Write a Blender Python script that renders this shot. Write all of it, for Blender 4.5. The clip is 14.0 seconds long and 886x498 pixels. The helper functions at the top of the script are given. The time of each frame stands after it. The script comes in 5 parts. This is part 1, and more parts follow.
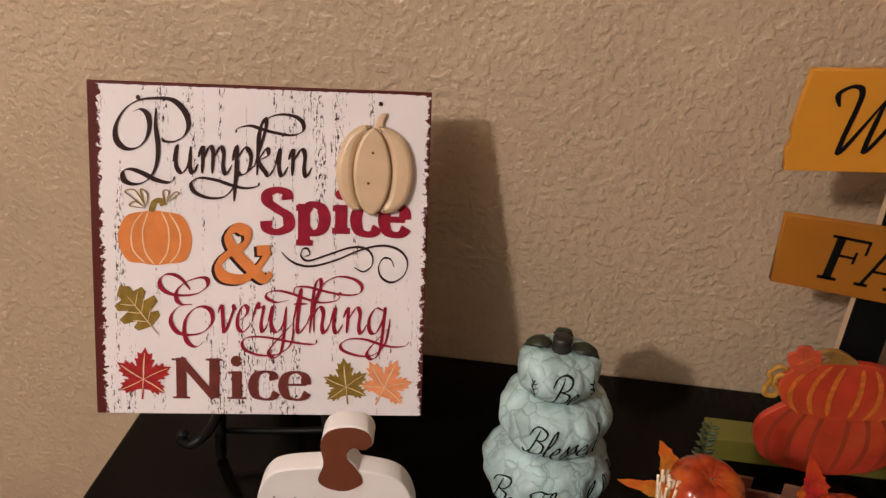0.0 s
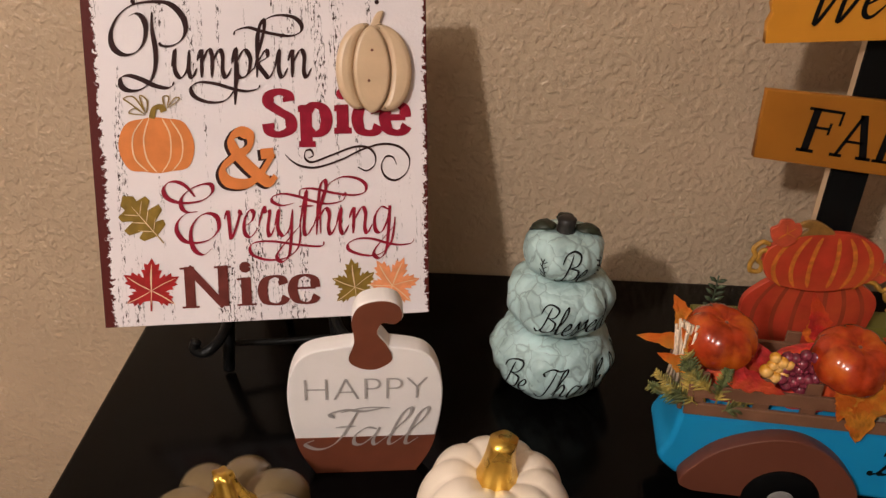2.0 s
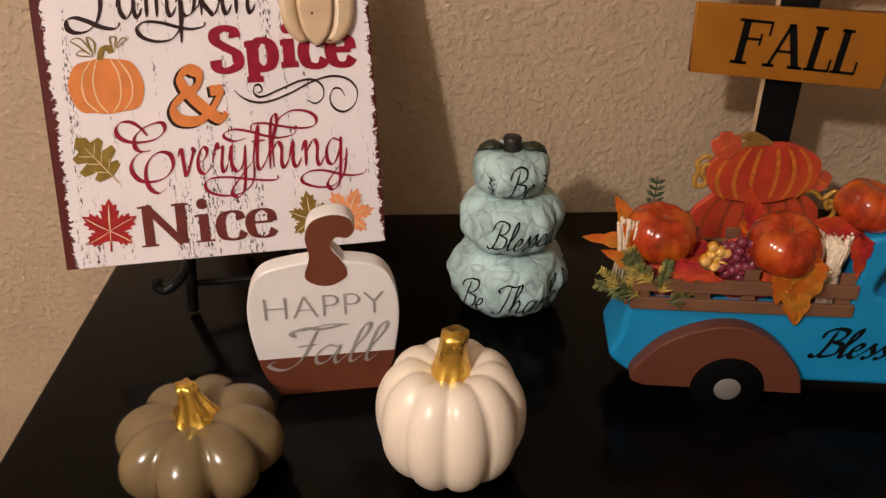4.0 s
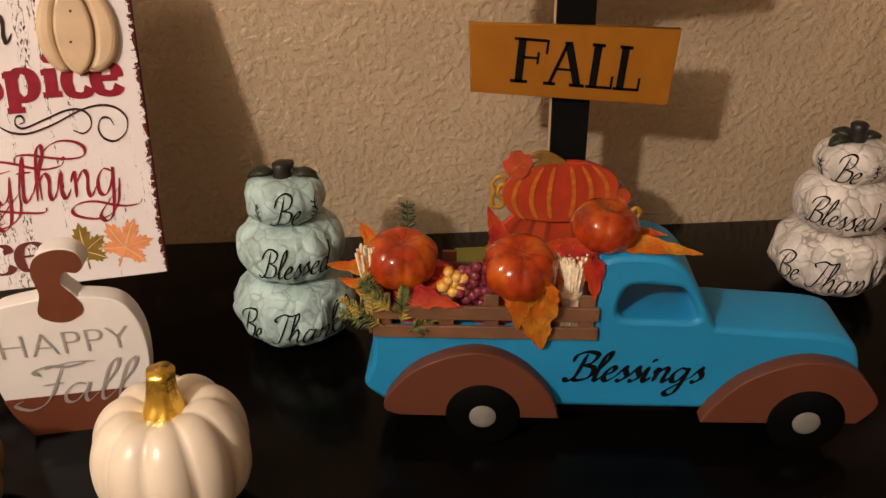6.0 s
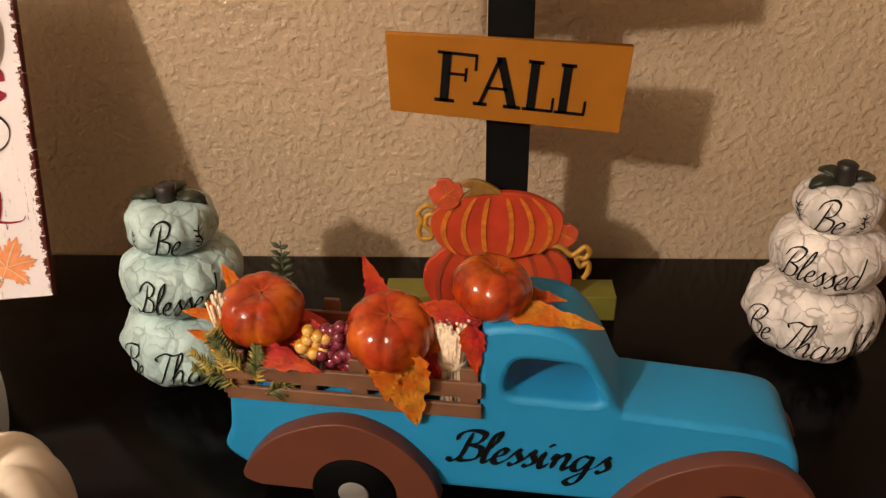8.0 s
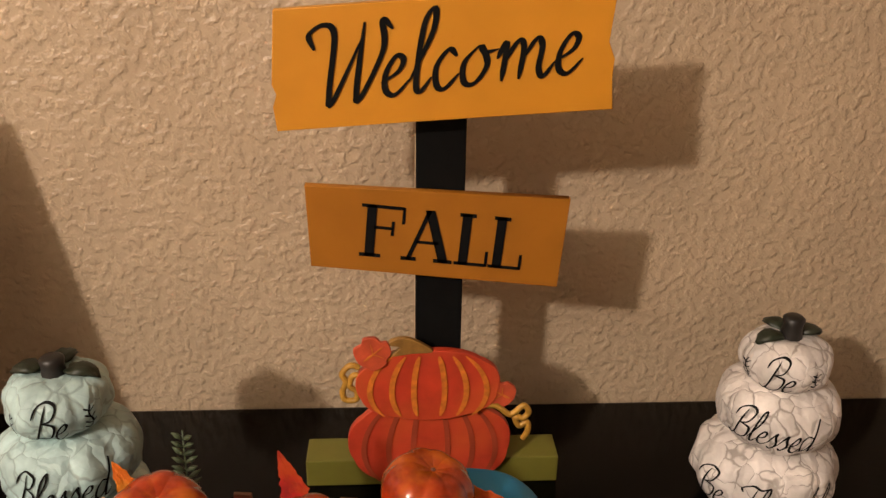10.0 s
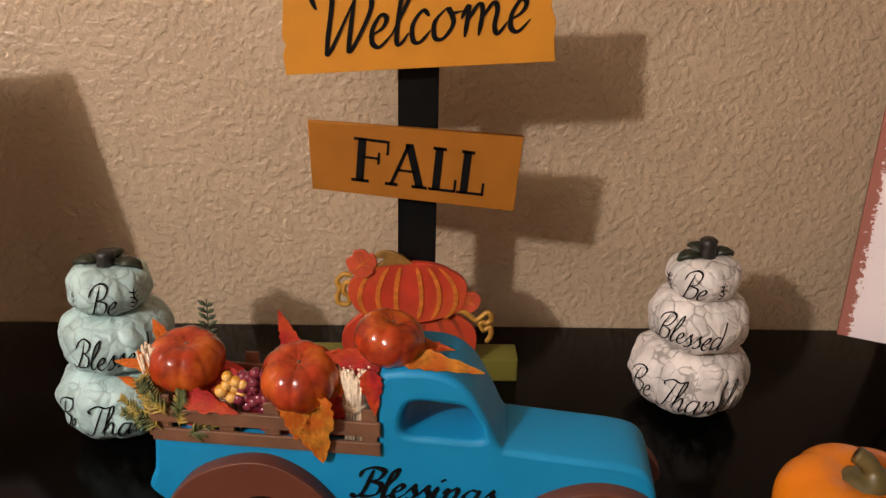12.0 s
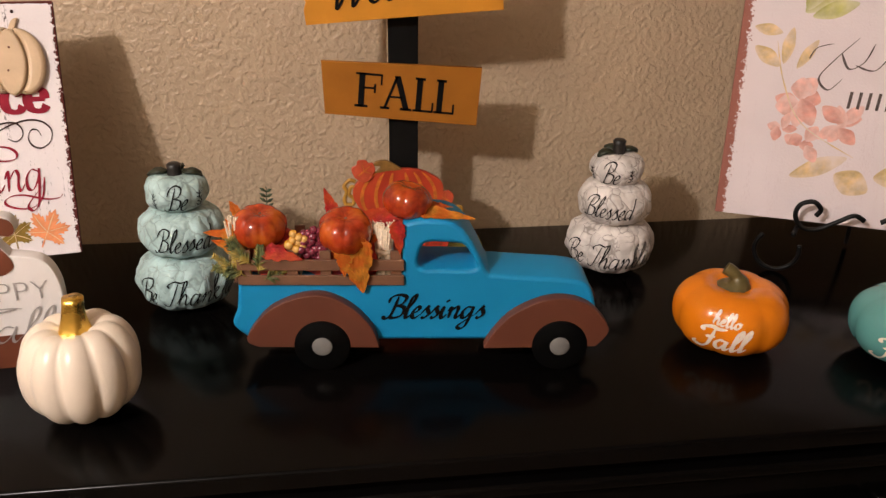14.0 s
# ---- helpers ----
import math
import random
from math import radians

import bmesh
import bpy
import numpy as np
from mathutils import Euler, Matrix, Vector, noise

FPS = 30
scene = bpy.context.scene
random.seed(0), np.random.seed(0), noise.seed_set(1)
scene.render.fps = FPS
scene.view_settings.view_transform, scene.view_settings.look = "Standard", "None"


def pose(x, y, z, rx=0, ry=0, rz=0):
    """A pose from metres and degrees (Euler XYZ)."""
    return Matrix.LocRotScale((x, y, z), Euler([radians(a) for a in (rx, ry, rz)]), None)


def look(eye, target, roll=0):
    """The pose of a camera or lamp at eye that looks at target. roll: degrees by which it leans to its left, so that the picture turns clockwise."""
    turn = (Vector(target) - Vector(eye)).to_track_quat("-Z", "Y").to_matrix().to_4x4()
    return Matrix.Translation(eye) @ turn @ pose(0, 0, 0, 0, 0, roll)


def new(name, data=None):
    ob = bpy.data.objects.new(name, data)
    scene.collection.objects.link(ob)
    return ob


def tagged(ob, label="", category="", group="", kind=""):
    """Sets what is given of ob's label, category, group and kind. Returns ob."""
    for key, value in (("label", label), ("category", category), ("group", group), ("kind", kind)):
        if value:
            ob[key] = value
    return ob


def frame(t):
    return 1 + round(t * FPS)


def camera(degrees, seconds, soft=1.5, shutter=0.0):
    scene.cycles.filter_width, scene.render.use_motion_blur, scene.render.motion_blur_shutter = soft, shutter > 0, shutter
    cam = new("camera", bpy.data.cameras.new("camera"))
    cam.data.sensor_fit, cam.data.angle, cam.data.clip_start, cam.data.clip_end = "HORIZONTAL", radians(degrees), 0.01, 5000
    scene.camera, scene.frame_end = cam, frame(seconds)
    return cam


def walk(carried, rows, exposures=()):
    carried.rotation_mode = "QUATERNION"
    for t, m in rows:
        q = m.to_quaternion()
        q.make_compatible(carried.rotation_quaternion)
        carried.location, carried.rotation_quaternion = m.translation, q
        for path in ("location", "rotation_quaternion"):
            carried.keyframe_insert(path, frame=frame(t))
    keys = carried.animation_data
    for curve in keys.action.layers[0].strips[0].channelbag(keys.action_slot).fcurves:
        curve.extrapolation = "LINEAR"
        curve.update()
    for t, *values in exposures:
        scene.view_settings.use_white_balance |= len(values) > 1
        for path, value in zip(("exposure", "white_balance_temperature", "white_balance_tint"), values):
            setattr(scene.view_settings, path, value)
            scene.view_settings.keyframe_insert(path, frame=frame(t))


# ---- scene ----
cam = camera(55.7, 14.0, 1.4)
PATH = [
    (0, (0.626, 0.004, 1.415), (0.447, 1.736, 0.432), 3.0),
    (0.5, (0.609, 0.016, 1.409), (0.466, 1.746, 0.416), 3.2),
    (1, (0.579, 0.015, 1.374), (0.51, 1.743, 0.37), 3.9),
    (1.5, (0.565, -0.018, 1.368), (0.543, 1.694, 0.334), 3.8),
    (2, (0.558, -0.065, 1.34), (0.562, 1.673, 0.351), 2.5),
    (2.2, (0.557, -0.076, 1.344), (0.569, 1.65, 0.332), 2.4),
    (4.3, (0.595, -0.118, 1.29), (0.655, 1.613, 0.29), -0.1),
    (4.5, (0.604, -0.118, 1.291), (0.668, 1.611, 0.288), -0.1),
    (5, (0.627, -0.13, 1.286), (0.723, 1.609, 0.304), -0.2),
    (5.5, (0.702, -0.128, 1.295), (0.797, 1.62, 0.328), -0.5),
    (6, (0.784, -0.107, 1.292), (0.877, 1.641, 0.325), -0.9),
    (6.5, (0.833, -0.092, 1.276), (0.895, 1.635, 0.269), -1.4),
    (7, (0.856, -0.072, 1.274), (0.897, 1.643, 0.247), -1.5),
    (7.5, (0.889, -0.039, 1.275), (0.892, 1.681, 0.254), -0.6),
    (8, (0.928, 0.002, 1.288), (0.86, 1.73, 0.284), -0.8),
    (8.5, (0.907, 0.053, 1.304), (0.853, 1.79, 0.313), -0.6),
    (9, (0.91, 0.083, 1.305), (0.96, 1.862, 0.392), -0.0),
    (9.2, (0.911, 0.091, 1.305), (0.998, 1.888, 0.432), 0.3),
    (11.3, (0.949, 0.015, 1.327), (1.065, 1.847, 0.533), 1.3),
    (11.5, (0.95, -0.005, 1.323), (1.057, 1.819, 0.509), 1.6),
    (12, (0.965, -0.087, 1.31), (1.016, 1.739, 0.497), 1.4),
    (12.5, (0.946, -0.141, 1.289), (0.969, 1.692, 0.49), 1.1),
    (13, (0.886, -0.196, 1.291), (0.9, 1.623, 0.46), 0.7),
    (13.5, (0.855, -0.292, 1.303), (0.951, 1.518, 0.458), 0.8),
    (14, (0.861, -0.379, 1.314), (1.119, 1.426, 0.493), 0.9),
]
EXPOSURES = [(0, 0.0, 6300, 10), (5, 0.1, 6600, 10), (5.5, 0.1, 6900, 10), (6, 0.18, 7200, 10), (6.5, 0.40, 7200, 10), (7.2, 0.52, 7200, 10), (9, 0.55, 7400, 10), (11.5, 0.5, 6300, 10), (14, 0.5, 6300, 10)]
walk(cam, [(t, look(eye, target, roll)) for t, eye, target, roll in PATH], EXPOSURES)

from mathutils.bvhtree import BVHTree

# ---- world and light ----
world = bpy.data.worlds.new("world")
scene.world = world
world.use_nodes = True
world.node_tree.nodes["Background"].inputs[0].default_value = (1.0, 0.8, 0.6, 1)
world.node_tree.nodes["Background"].inputs[1].default_value = 0.0
lamp_data = bpy.data.lights.new("ceiling_bulb", "POINT")
lamp_data.energy, lamp_data.color, lamp_data.shadow_soft_size = 101, (1.0, 0.895, 0.83), 0.055
new("ceiling_bulb", lamp_data).location = (-0.43, -1.082, 2.269)

TOP, WALL = 0.80, 0.83


# ---- materials ----
def mat(name, color, rough=0.5, metal=0.0, vary=0.12, scale=40.0, bump=0.0, bscale=200.0, coat=0.0, second=None, cut=(0.45, 0.6), spec=0.5):
    """A node material: base colour that varies at two scales, with a fine relief."""
    m = bpy.data.materials.new(name)
    m.use_nodes = True
    nt = m.node_tree
    b = nt.nodes["Principled BSDF"]
    b.inputs["Metallic"].default_value, b.inputs["Coat Weight"].default_value = metal, coat
    b.inputs["Coat Roughness"].default_value, b.inputs["Specular IOR Level"].default_value = 0.08, spec
    tc = nt.nodes.new("ShaderNodeTexCoord")
    n1 = nt.nodes.new("ShaderNodeTexNoise")
    n1.inputs["Scale"].default_value, n1.inputs["Detail"].default_value = scale, 6
    nt.links.new(tc.outputs["Object"], n1.inputs["Vector"])
    r = nt.nodes.new("ShaderNodeValToRGB")
    lo = [max(0, c * (1 - vary * 1.6)) for c in color]
    hi = [min(1, c * (1 + vary)) for c in color]
    r.color_ramp.elements[0].color, r.color_ramp.elements[1].color = (*lo, 1), (*hi, 1)
    r.color_ramp.elements[0].position, r.color_ramp.elements[1].position = 0.3, 0.7
    nt.links.new(n1.outputs["Fac"], r.inputs["Fac"])
    out = r.outputs["Color"]
    if second:
        n3 = nt.nodes.new("ShaderNodeTexNoise")
        n3.inputs["Scale"].default_value, n3.inputs["Detail"].default_value = scale * 0.4, 8
        nt.links.new(tc.outputs["Object"], n3.inputs["Vector"])
        rr = nt.nodes.new("ShaderNodeMapRange")
        rr.inputs["From Min"].default_value, rr.inputs["From Max"].default_value = cut
        mx = nt.nodes.new("ShaderNodeMix")
        mx.data_type = "RGBA"
        nt.links.new(n3.outputs["Fac"], rr.inputs["Value"])
        nt.links.new(rr.outputs["Result"], mx.inputs["Factor"])
        nt.links.new(out, mx.inputs["A"])
        mx.inputs["B"].default_value = (*second, 1)
        out = mx.outputs["Result"]
    nt.links.new(out, b.inputs["Base Color"])
    rm = nt.nodes.new("ShaderNodeMapRange")
    rm.inputs["To Min"].default_value, rm.inputs["To Max"].default_value = max(0.02, rough - 0.07), min(1, rough + 0.07)
    nt.links.new(n1.outputs["Fac"], rm.inputs["Value"])
    nt.links.new(rm.outputs["Result"], b.inputs["Roughness"])
    if bump:
        n2 = nt.nodes.new("ShaderNodeTexNoise")
        n2.inputs["Scale"].default_value, n2.inputs["Detail"].default_value = bscale, 4
        nt.links.new(tc.outputs["Object"], n2.inputs["Vector"])
        bp = nt.nodes.new("ShaderNodeBump")
        bp.inputs["Distance"].default_value = bump
        nt.links.new(n2.outputs["Fac"], bp.inputs["Height"])
        nt.links.new(bp.outputs["Normal"], b.inputs["Normal"])
    return m


def wall_mat():
    """Beige paint over a knockdown plaster: flattened blobs with soft rims."""
    m = mat("beige_wall", (0.50, 0.375, 0.255), 0.33, vary=0.05, scale=6, spec=0.4)
    nt = m.node_tree
    b = nt.nodes["Principled BSDF"]
    tc = nt.nodes.new("ShaderNodeTexCoord")
    big = nt.nodes.new("ShaderNodeTexNoise")
    big.inputs["Scale"].default_value, big.inputs["Detail"].default_value, big.inputs["Distortion"].default_value = 125, 2.2, 0.1
    ramp = nt.nodes.new("ShaderNodeMapRange")
    ramp.interpolation_type = "SMOOTHSTEP"
    ramp.inputs["From Min"].default_value, ramp.inputs["From Max"].default_value = 0.38, 0.68
    fine = nt.nodes.new("ShaderNodeTexNoise")
    fine.inputs["Scale"].default_value, fine.inputs["Detail"].default_value = 260, 3
    add = nt.nodes.new("ShaderNodeMath")
    add.operation = "MULTIPLY_ADD"
    add.inputs[1].default_value = 0.20
    bp = nt.nodes.new("ShaderNodeBump")
    bp.inputs["Distance"].default_value, bp.inputs["Strength"].default_value = 0.0011, 1.0
    nt.links.new(tc.outputs["Object"], big.inputs["Vector"])
    nt.links.new(tc.outputs["Object"], fine.inputs["Vector"])
    nt.links.new(big.outputs["Fac"], ramp.inputs["Value"])
    nt.links.new(fine.outputs["Fac"], add.inputs[0])
    nt.links.new(ramp.outputs["Result"], add.inputs[2])
    nt.links.new(add.outputs["Value"], bp.inputs["Height"])
    nt.links.new(bp.outputs["Normal"], b.inputs["Normal"])
    return m


def carved_mat(name, color, crack, stain):
    """Painted resin with hand-carved facets and dark glaze left in the cuts."""
    m = mat(name, color, 0.45, vary=0.2, scale=26, spec=0.4)
    nt = m.node_tree
    b = nt.nodes["Principled BSDF"]
    tc = nt.nodes.new("ShaderNodeTexCoord")
    warp = nt.nodes.new("ShaderNodeTexNoise")
    warp.inputs["Scale"].default_value = 60
    mixv = nt.nodes.new("ShaderNodeMix")
    mixv.data_type = "RGBA"
    mixv.inputs["Factor"].default_value = 0.014
    mp = nt.nodes.new("ShaderNodeMapping")
    mp.inputs["Scale"].default_value = (1.0, 1.0, 0.62)
    edge = nt.nodes.new("ShaderNodeTexVoronoi")
    edge.feature = "DISTANCE_TO_EDGE"
    edge.inputs["Scale"].default_value = 62
    cell = nt.nodes.new("ShaderNodeTexVoronoi")
    cell.feature = "F1"
    cell.inputs["Scale"].default_value = 62
    gap = nt.nodes.new("ShaderNodeTexNoise")
    gap.inputs["Scale"].default_value, gap.inputs["Detail"].default_value = 45, 3
    lim = nt.nodes.new("ShaderNodeMapRange")
    lim.inputs["From Min"].default_value, lim.inputs["From Max"].default_value = 0.42, 0.62
    lim.inputs["To Min"].default_value, lim.inputs["To Max"].default_value = 0.004, 0.075
    less = nt.nodes.new("ShaderNodeMath")
    less.operation = "DIVIDE"
    fac = nt.nodes.new("ShaderNodeMapRange")
    fac.inputs["From Min"].default_value, fac.inputs["From Max"].default_value = 0.3, 1.1
    fac.inputs["To Min"].default_value, fac.inputs["To Max"].default_value = stain, 0.0
    mx = nt.nodes.new("ShaderNodeMix")
    mx.data_type = "RGBA"
    base = b.inputs["Base Color"].links[0].from_socket
    bp = nt.nodes.new("ShaderNodeBump")
    bp.inputs["Distance"].default_value, bp.inputs["Strength"].default_value = 0.0042, 0.85
    L = nt.links.new
    L(tc.outputs["Object"], warp.inputs["Vector"])
    L(tc.outputs["Object"], mixv.inputs["A"])
    L(warp.outputs["Color"], mixv.inputs["B"])
    L(mixv.outputs["Result"], mp.inputs["Vector"])
    L(mp.outputs["Vector"], edge.inputs["Vector"])
    L(mp.outputs["Vector"], cell.inputs["Vector"])
    L(tc.outputs["Object"], gap.inputs["Vector"])
    L(gap.outputs["Fac"], lim.inputs["Value"])
    L(edge.outputs["Distance"], less.inputs[0])
    L(lim.outputs["Result"], less.inputs[1])
    L(less.outputs["Value"], fac.inputs["Value"])
    L(fac.outputs["Result"], mx.inputs["Factor"])
    L(base, mx.inputs["A"])
    mx.inputs["B"].default_value = (*crack, 1)
    L(mx.outputs["Result"], b.inputs["Base Color"])
    L(edge.outputs["Distance"], bp.inputs["Height"])
    L(bp.outputs["Normal"], b.inputs["Normal"])
    return m


def distressed_mat(name, paint, under, edge_color, w, h, rag=0.006, left=0.011):
    """White-washed board: paint worn through in upright streaks, rough coloured rim."""
    m = mat(name, paint, 0.55, vary=0.03, scale=12, bump=0.0004, bscale=300, spec=0.15)
    nt = m.node_tree
    b = nt.nodes["Principled BSDF"]
    L = nt.links.new
    tc = nt.nodes.new("ShaderNodeTexCoord")
    base = b.inputs["Base Color"].links[0].from_socket

    def streak(sx, sz, lo, hi, seed):
        mp = nt.nodes.new("ShaderNodeMapping")
        mp.inputs["Scale"].default_value, mp.inputs["Location"].default_value = (sx, 1, sz), (seed, 0, seed)
        n = nt.nodes.new("ShaderNodeTexNoise")
        n.inputs["Scale"].default_value, n.inputs["Detail"].default_value, n.inputs["Roughness"].default_value = 1.0, 5, 0.68
        r = nt.nodes.new("ShaderNodeMapRange")
        r.inputs["From Min"].default_value, r.inputs["From Max"].default_value = lo, hi
        L(tc.outputs["Object"], mp.inputs["Vector"])
        L(mp.outputs["Vector"], n.inputs["Vector"])
        L(n.outputs["Fac"], r.inputs["Value"])
        return r.outputs["Result"]

    def math_node(op, a, c):
        n = nt.nodes.new("ShaderNodeMath")
        n.operation = op
        for i, v in enumerate((a, c)):
            if isinstance(v, (int, float)):
                n.inputs[i].default_value = v
            else:
                L(v, n.inputs[i])
        return n.outputs[0]

    lanes = streak(52, 3.6, 0.545, 0.59, 3.1)
    chips = streak(520, 170, 0.535, 0.555, 7.7)
    wear = math_node("MULTIPLY", lanes, chips)
    mx = nt.nodes.new("ShaderNodeMix")
    mx.data_type = "RGBA"
    L(wear, mx.inputs["Factor"])
    L(base, mx.inputs["A"])
    mx.inputs["B"].default_value = (*under, 1)
    sep = nt.nodes.new("ShaderNodeSeparateXYZ")
    L(tc.outputs["Object"], sep.inputs["Vector"])
    jag = nt.nodes.new("ShaderNodeTexNoise")
    jm = nt.nodes.new("ShaderNodeMapping")
    jm.inputs["Scale"].default_value = (150, 1, 190)
    jag.inputs["Scale"].default_value, jag.inputs["Detail"].default_value, jag.inputs["Roughness"].default_value = 1.0, 8, 0.72
    L(tc.outputs["Object"], jm.inputs["Vector"])
    L(jm.outputs["Vector"], jag.inputs["Vector"])
    rough_edge = math_node("MULTIPLY", math_node("SUBTRACT", jag.outputs["Fac"], 0.5), rag * 5)
    dl = math_node("SUBTRACT", math_node("ADD", sep.outputs["X"], w / 2), left)
    dr = math_node("SUBTRACT", math_node("SUBTRACT", w / 2, sep.outputs["X"]), 0.0030)
    dx = math_node("ADD", math_node("MINIMUM", dl, dr), rough_edge)
    dt = math_node("ADD", math_node("SUBTRACT", h / 2 - 0.0030, sep.outputs["Z"]), math_node("MULTIPLY", rough_edge, 0.15))
    d = math_node("MINIMUM", dx, dt)
    rim = math_node("LESS_THAN", d, 0.0)
    mx2 = nt.nodes.new("ShaderNodeMix")
    mx2.data_type = "RGBA"
    L(rim, mx2.inputs["Factor"])
    L(mx.outputs["Result"], mx2.inputs["A"])
    mx2.inputs["B"].default_value = (*edge_color, 1)
    L(mx2.outputs["Result"], b.inputs["Base Color"])
    return m


M_WALL = wall_mat()
M_PLAIN = mat("room_paint", (0.50, 0.40, 0.29), 0.7, vary=0.05, scale=3)
M_CEIL = mat("ceiling_paint", (0.75, 0.72, 0.66), 0.9, vary=0.03, scale=3)
M_FLOOR = mat("floor_carpet", (0.22, 0.17, 0.12), 0.95, vary=0.2, scale=60)
M_BLACK = mat("black_lacquer", (0.0018, 0.0015, 0.0014), 0.17, vary=0.3, scale=7, bump=0.00003, bscale=90, spec=0.10)
M_IRON = mat("black_iron", (0.005, 0.005, 0.005), 0.42, vary=0.3, scale=80, spec=0.2)
M_BOARD = distressed_mat("whitewashed_board", (0.80, 0.735, 0.745), (0.045, 0.024, 0.020), (0.085, 0.012, 0.009), 0.306, 0.309, left=0.0095)
M_BOARD2 = distressed_mat("washed_floral_board", (0.78, 0.69, 0.71), (0.74, 0.64, 0.66), (0.32, 0.12, 0.09), 0.40, 0.38, rag=0.009, left=0.011)
M_INK = mat("dark_brown_ink", (0.030, 0.010, 0.009), 0.6, vary=0.2, scale=90, spec=0.15)
M_MAROON = mat("maroon_ink", (0.27, 0.010, 0.028), 0.5, spec=0.12, vary=0.15, scale=90)
M_BROWNINK = mat("brown_ink", (0.14, 0.03, 0.024), 0.5, spec=0.12, vary=0.15, scale=90)
M_ORANGEINK = mat("orange_ink", (0.66, 0.21, 0.055), 0.5, spec=0.12, vary=0.08, scale=60)
M_PEACH = mat("peach_ink", (0.80, 0.30, 0.13), 0.5, spec=0.12, vary=0.15, scale=90)
M_OLIVE = mat("olive_ink", (0.24, 0.15, 0.025), 0.5, spec=0.12, vary=0.2, scale=90)
M_REDLEAF = mat("red_leaf_ink", (0.36, 0.02, 0.02), 0.5, spec=0.12, vary=0.2, scale=90)
M_VEIN = mat("pale_vein", (0.80, 0.58, 0.36), 0.6, spec=0.12)
M_TAN = mat("tan_wood", (0.60, 0.43, 0.27), 0.34, vary=0.08, scale=30, bump=0.0002, bscale=150)
M_WHITE = mat("white_paint", (0.80, 0.76, 0.74), 0.45, vary=0.03, scale=20, bump=0.0002, bscale=120)
M_BLOCKBROWN = mat("chestnut_paint", (0.16, 0.045, 0.022), 0.4, vary=0.12, scale=30)
M_SILVER = mat("silver_ink", (0.40, 0.37, 0.355), 0.35, metal=0.15, vary=0.1)
M_CREAM = mat("cream_ceramic", (0.80, 0.69, 0.565), 0.33, vary=0.03, scale=14, bump=0.00008, bscale=120, spec=0.55)
M_TAUPE = mat("taupe_ceramic", (0.175, 0.122, 0.060), 0.2, vary=0.12, scale=18, spec=0.55)
M_GOLD = mat("gold_leaf", (0.80, 0.53, 0.11), 0.28, metal=1.0, vary=0.12, scale=60, bump=0.0004, bscale=140)
M_ORANGE = mat("orange_ceramic", (0.70, 0.195, 0.005), 0.24, vary=0.08, scale=16, spec=0.4)
M_TEALC = mat("teal_ceramic", (0.10, 0.30, 0.29), 0.22, vary=0.08, scale=16, spec=0.55)
M_MOSS = mat("olive_glaze", (0.10, 0.075, 0.025), 0.3, vary=0.2, scale=60)
M_TURQ = carved_mat("turquoise_wash", (0.44, 0.60, 0.59), (0.09, 0.085, 0.07), 0.36)
M_CHALK = carved_mat("chalk_wash", (0.76, 0.70, 0.66), (0.13, 0.095, 0.07), 0.58)
M_DARKLEAF = mat("dark_green_leaf", (0.018, 0.024, 0.012), 0.45, vary=0.3, scale=90, bump=0.0006, bscale=150)
M_STEM = mat("black_stem", (0.015, 0.013, 0.012), 0.4, vary=0.2, scale=90)
M_BLUE = mat("blue_paint", (0.006, 0.23, 0.47), 0.5, vary=0.05, scale=14, bump=0.00025, bscale=60, spec=0.4)
M_FENDER = mat("brown_paint", (0.120, 0.036, 0.019), 0.5, vary=0.06, scale=18, bump=0.0002, bscale=80, spec=0.4)
M_TYRE = mat("black_paint", (0.002, 0.002, 0.002), 0.7, vary=0.2, scale=30, spec=0.05)
M_HUB = mat("grey_paint", (0.19, 0.18, 0.17), 0.5, vary=0.08, scale=60)
M_RAIL = mat("brown_wood", (0.17, 0.075, 0.038), 0.6, vary=0.15, scale=40, bump=0.0002, bscale=160)
M_GLOSS = mat("glossy_pumpkin", (0.33, 0.030, 0.006), 0.20, vary=0.32, scale=75, spec=0.45, coat=0.35, second=(0.46, 0.090, 0.007), cut=(0.42, 0.58), bump=0.0009, bscale=85)
M_FABO = mat("orange_fabric_leaf", (0.80, 0.22, 0.018), 0.7, vary=0.2, scale=120, second=(0.72, 0.10, 0.014), bump=0.0014, bscale=240)
M_FABR = mat("red_fabric_leaf", (0.66, 0.030, 0.028), 0.6, vary=0.25, scale=120, second=(0.70, 0.085, 0.016), bump=0.0014, bscale=240)
M_FABG = mat("gold_fabric_leaf", (0.86, 0.34, 0.03), 0.7, vary=0.2, scale=120, second=(0.80, 0.20, 0.014), bump=0.0014, bscale=240)
M_STRAW = mat("straw", (0.78, 0.63, 0.46), 0.7, vary=0.18, scale=240, bump=0.0006, bscale=420)
M_GREENS = mat("pine_green", (0.10, 0.12, 0.035), 0.6, vary=0.4, scale=150, second=(0.42, 0.30, 0.06))
M_SPRIG = mat("dark_sprig_green", (0.045, 0.065, 0.028), 0.55, vary=0.3, scale=150)
M_BERRYP = mat("plum_berry", (0.17, 0.022, 0.040), 0.2, vary=0.3, scale=120, spec=0.6)
M_BERRYY = mat("yellow_berry", (0.66, 0.29, 0.022), 0.22, vary=0.25, scale=120, second=(0.72, 0.42, 0.12), spec=0.6)
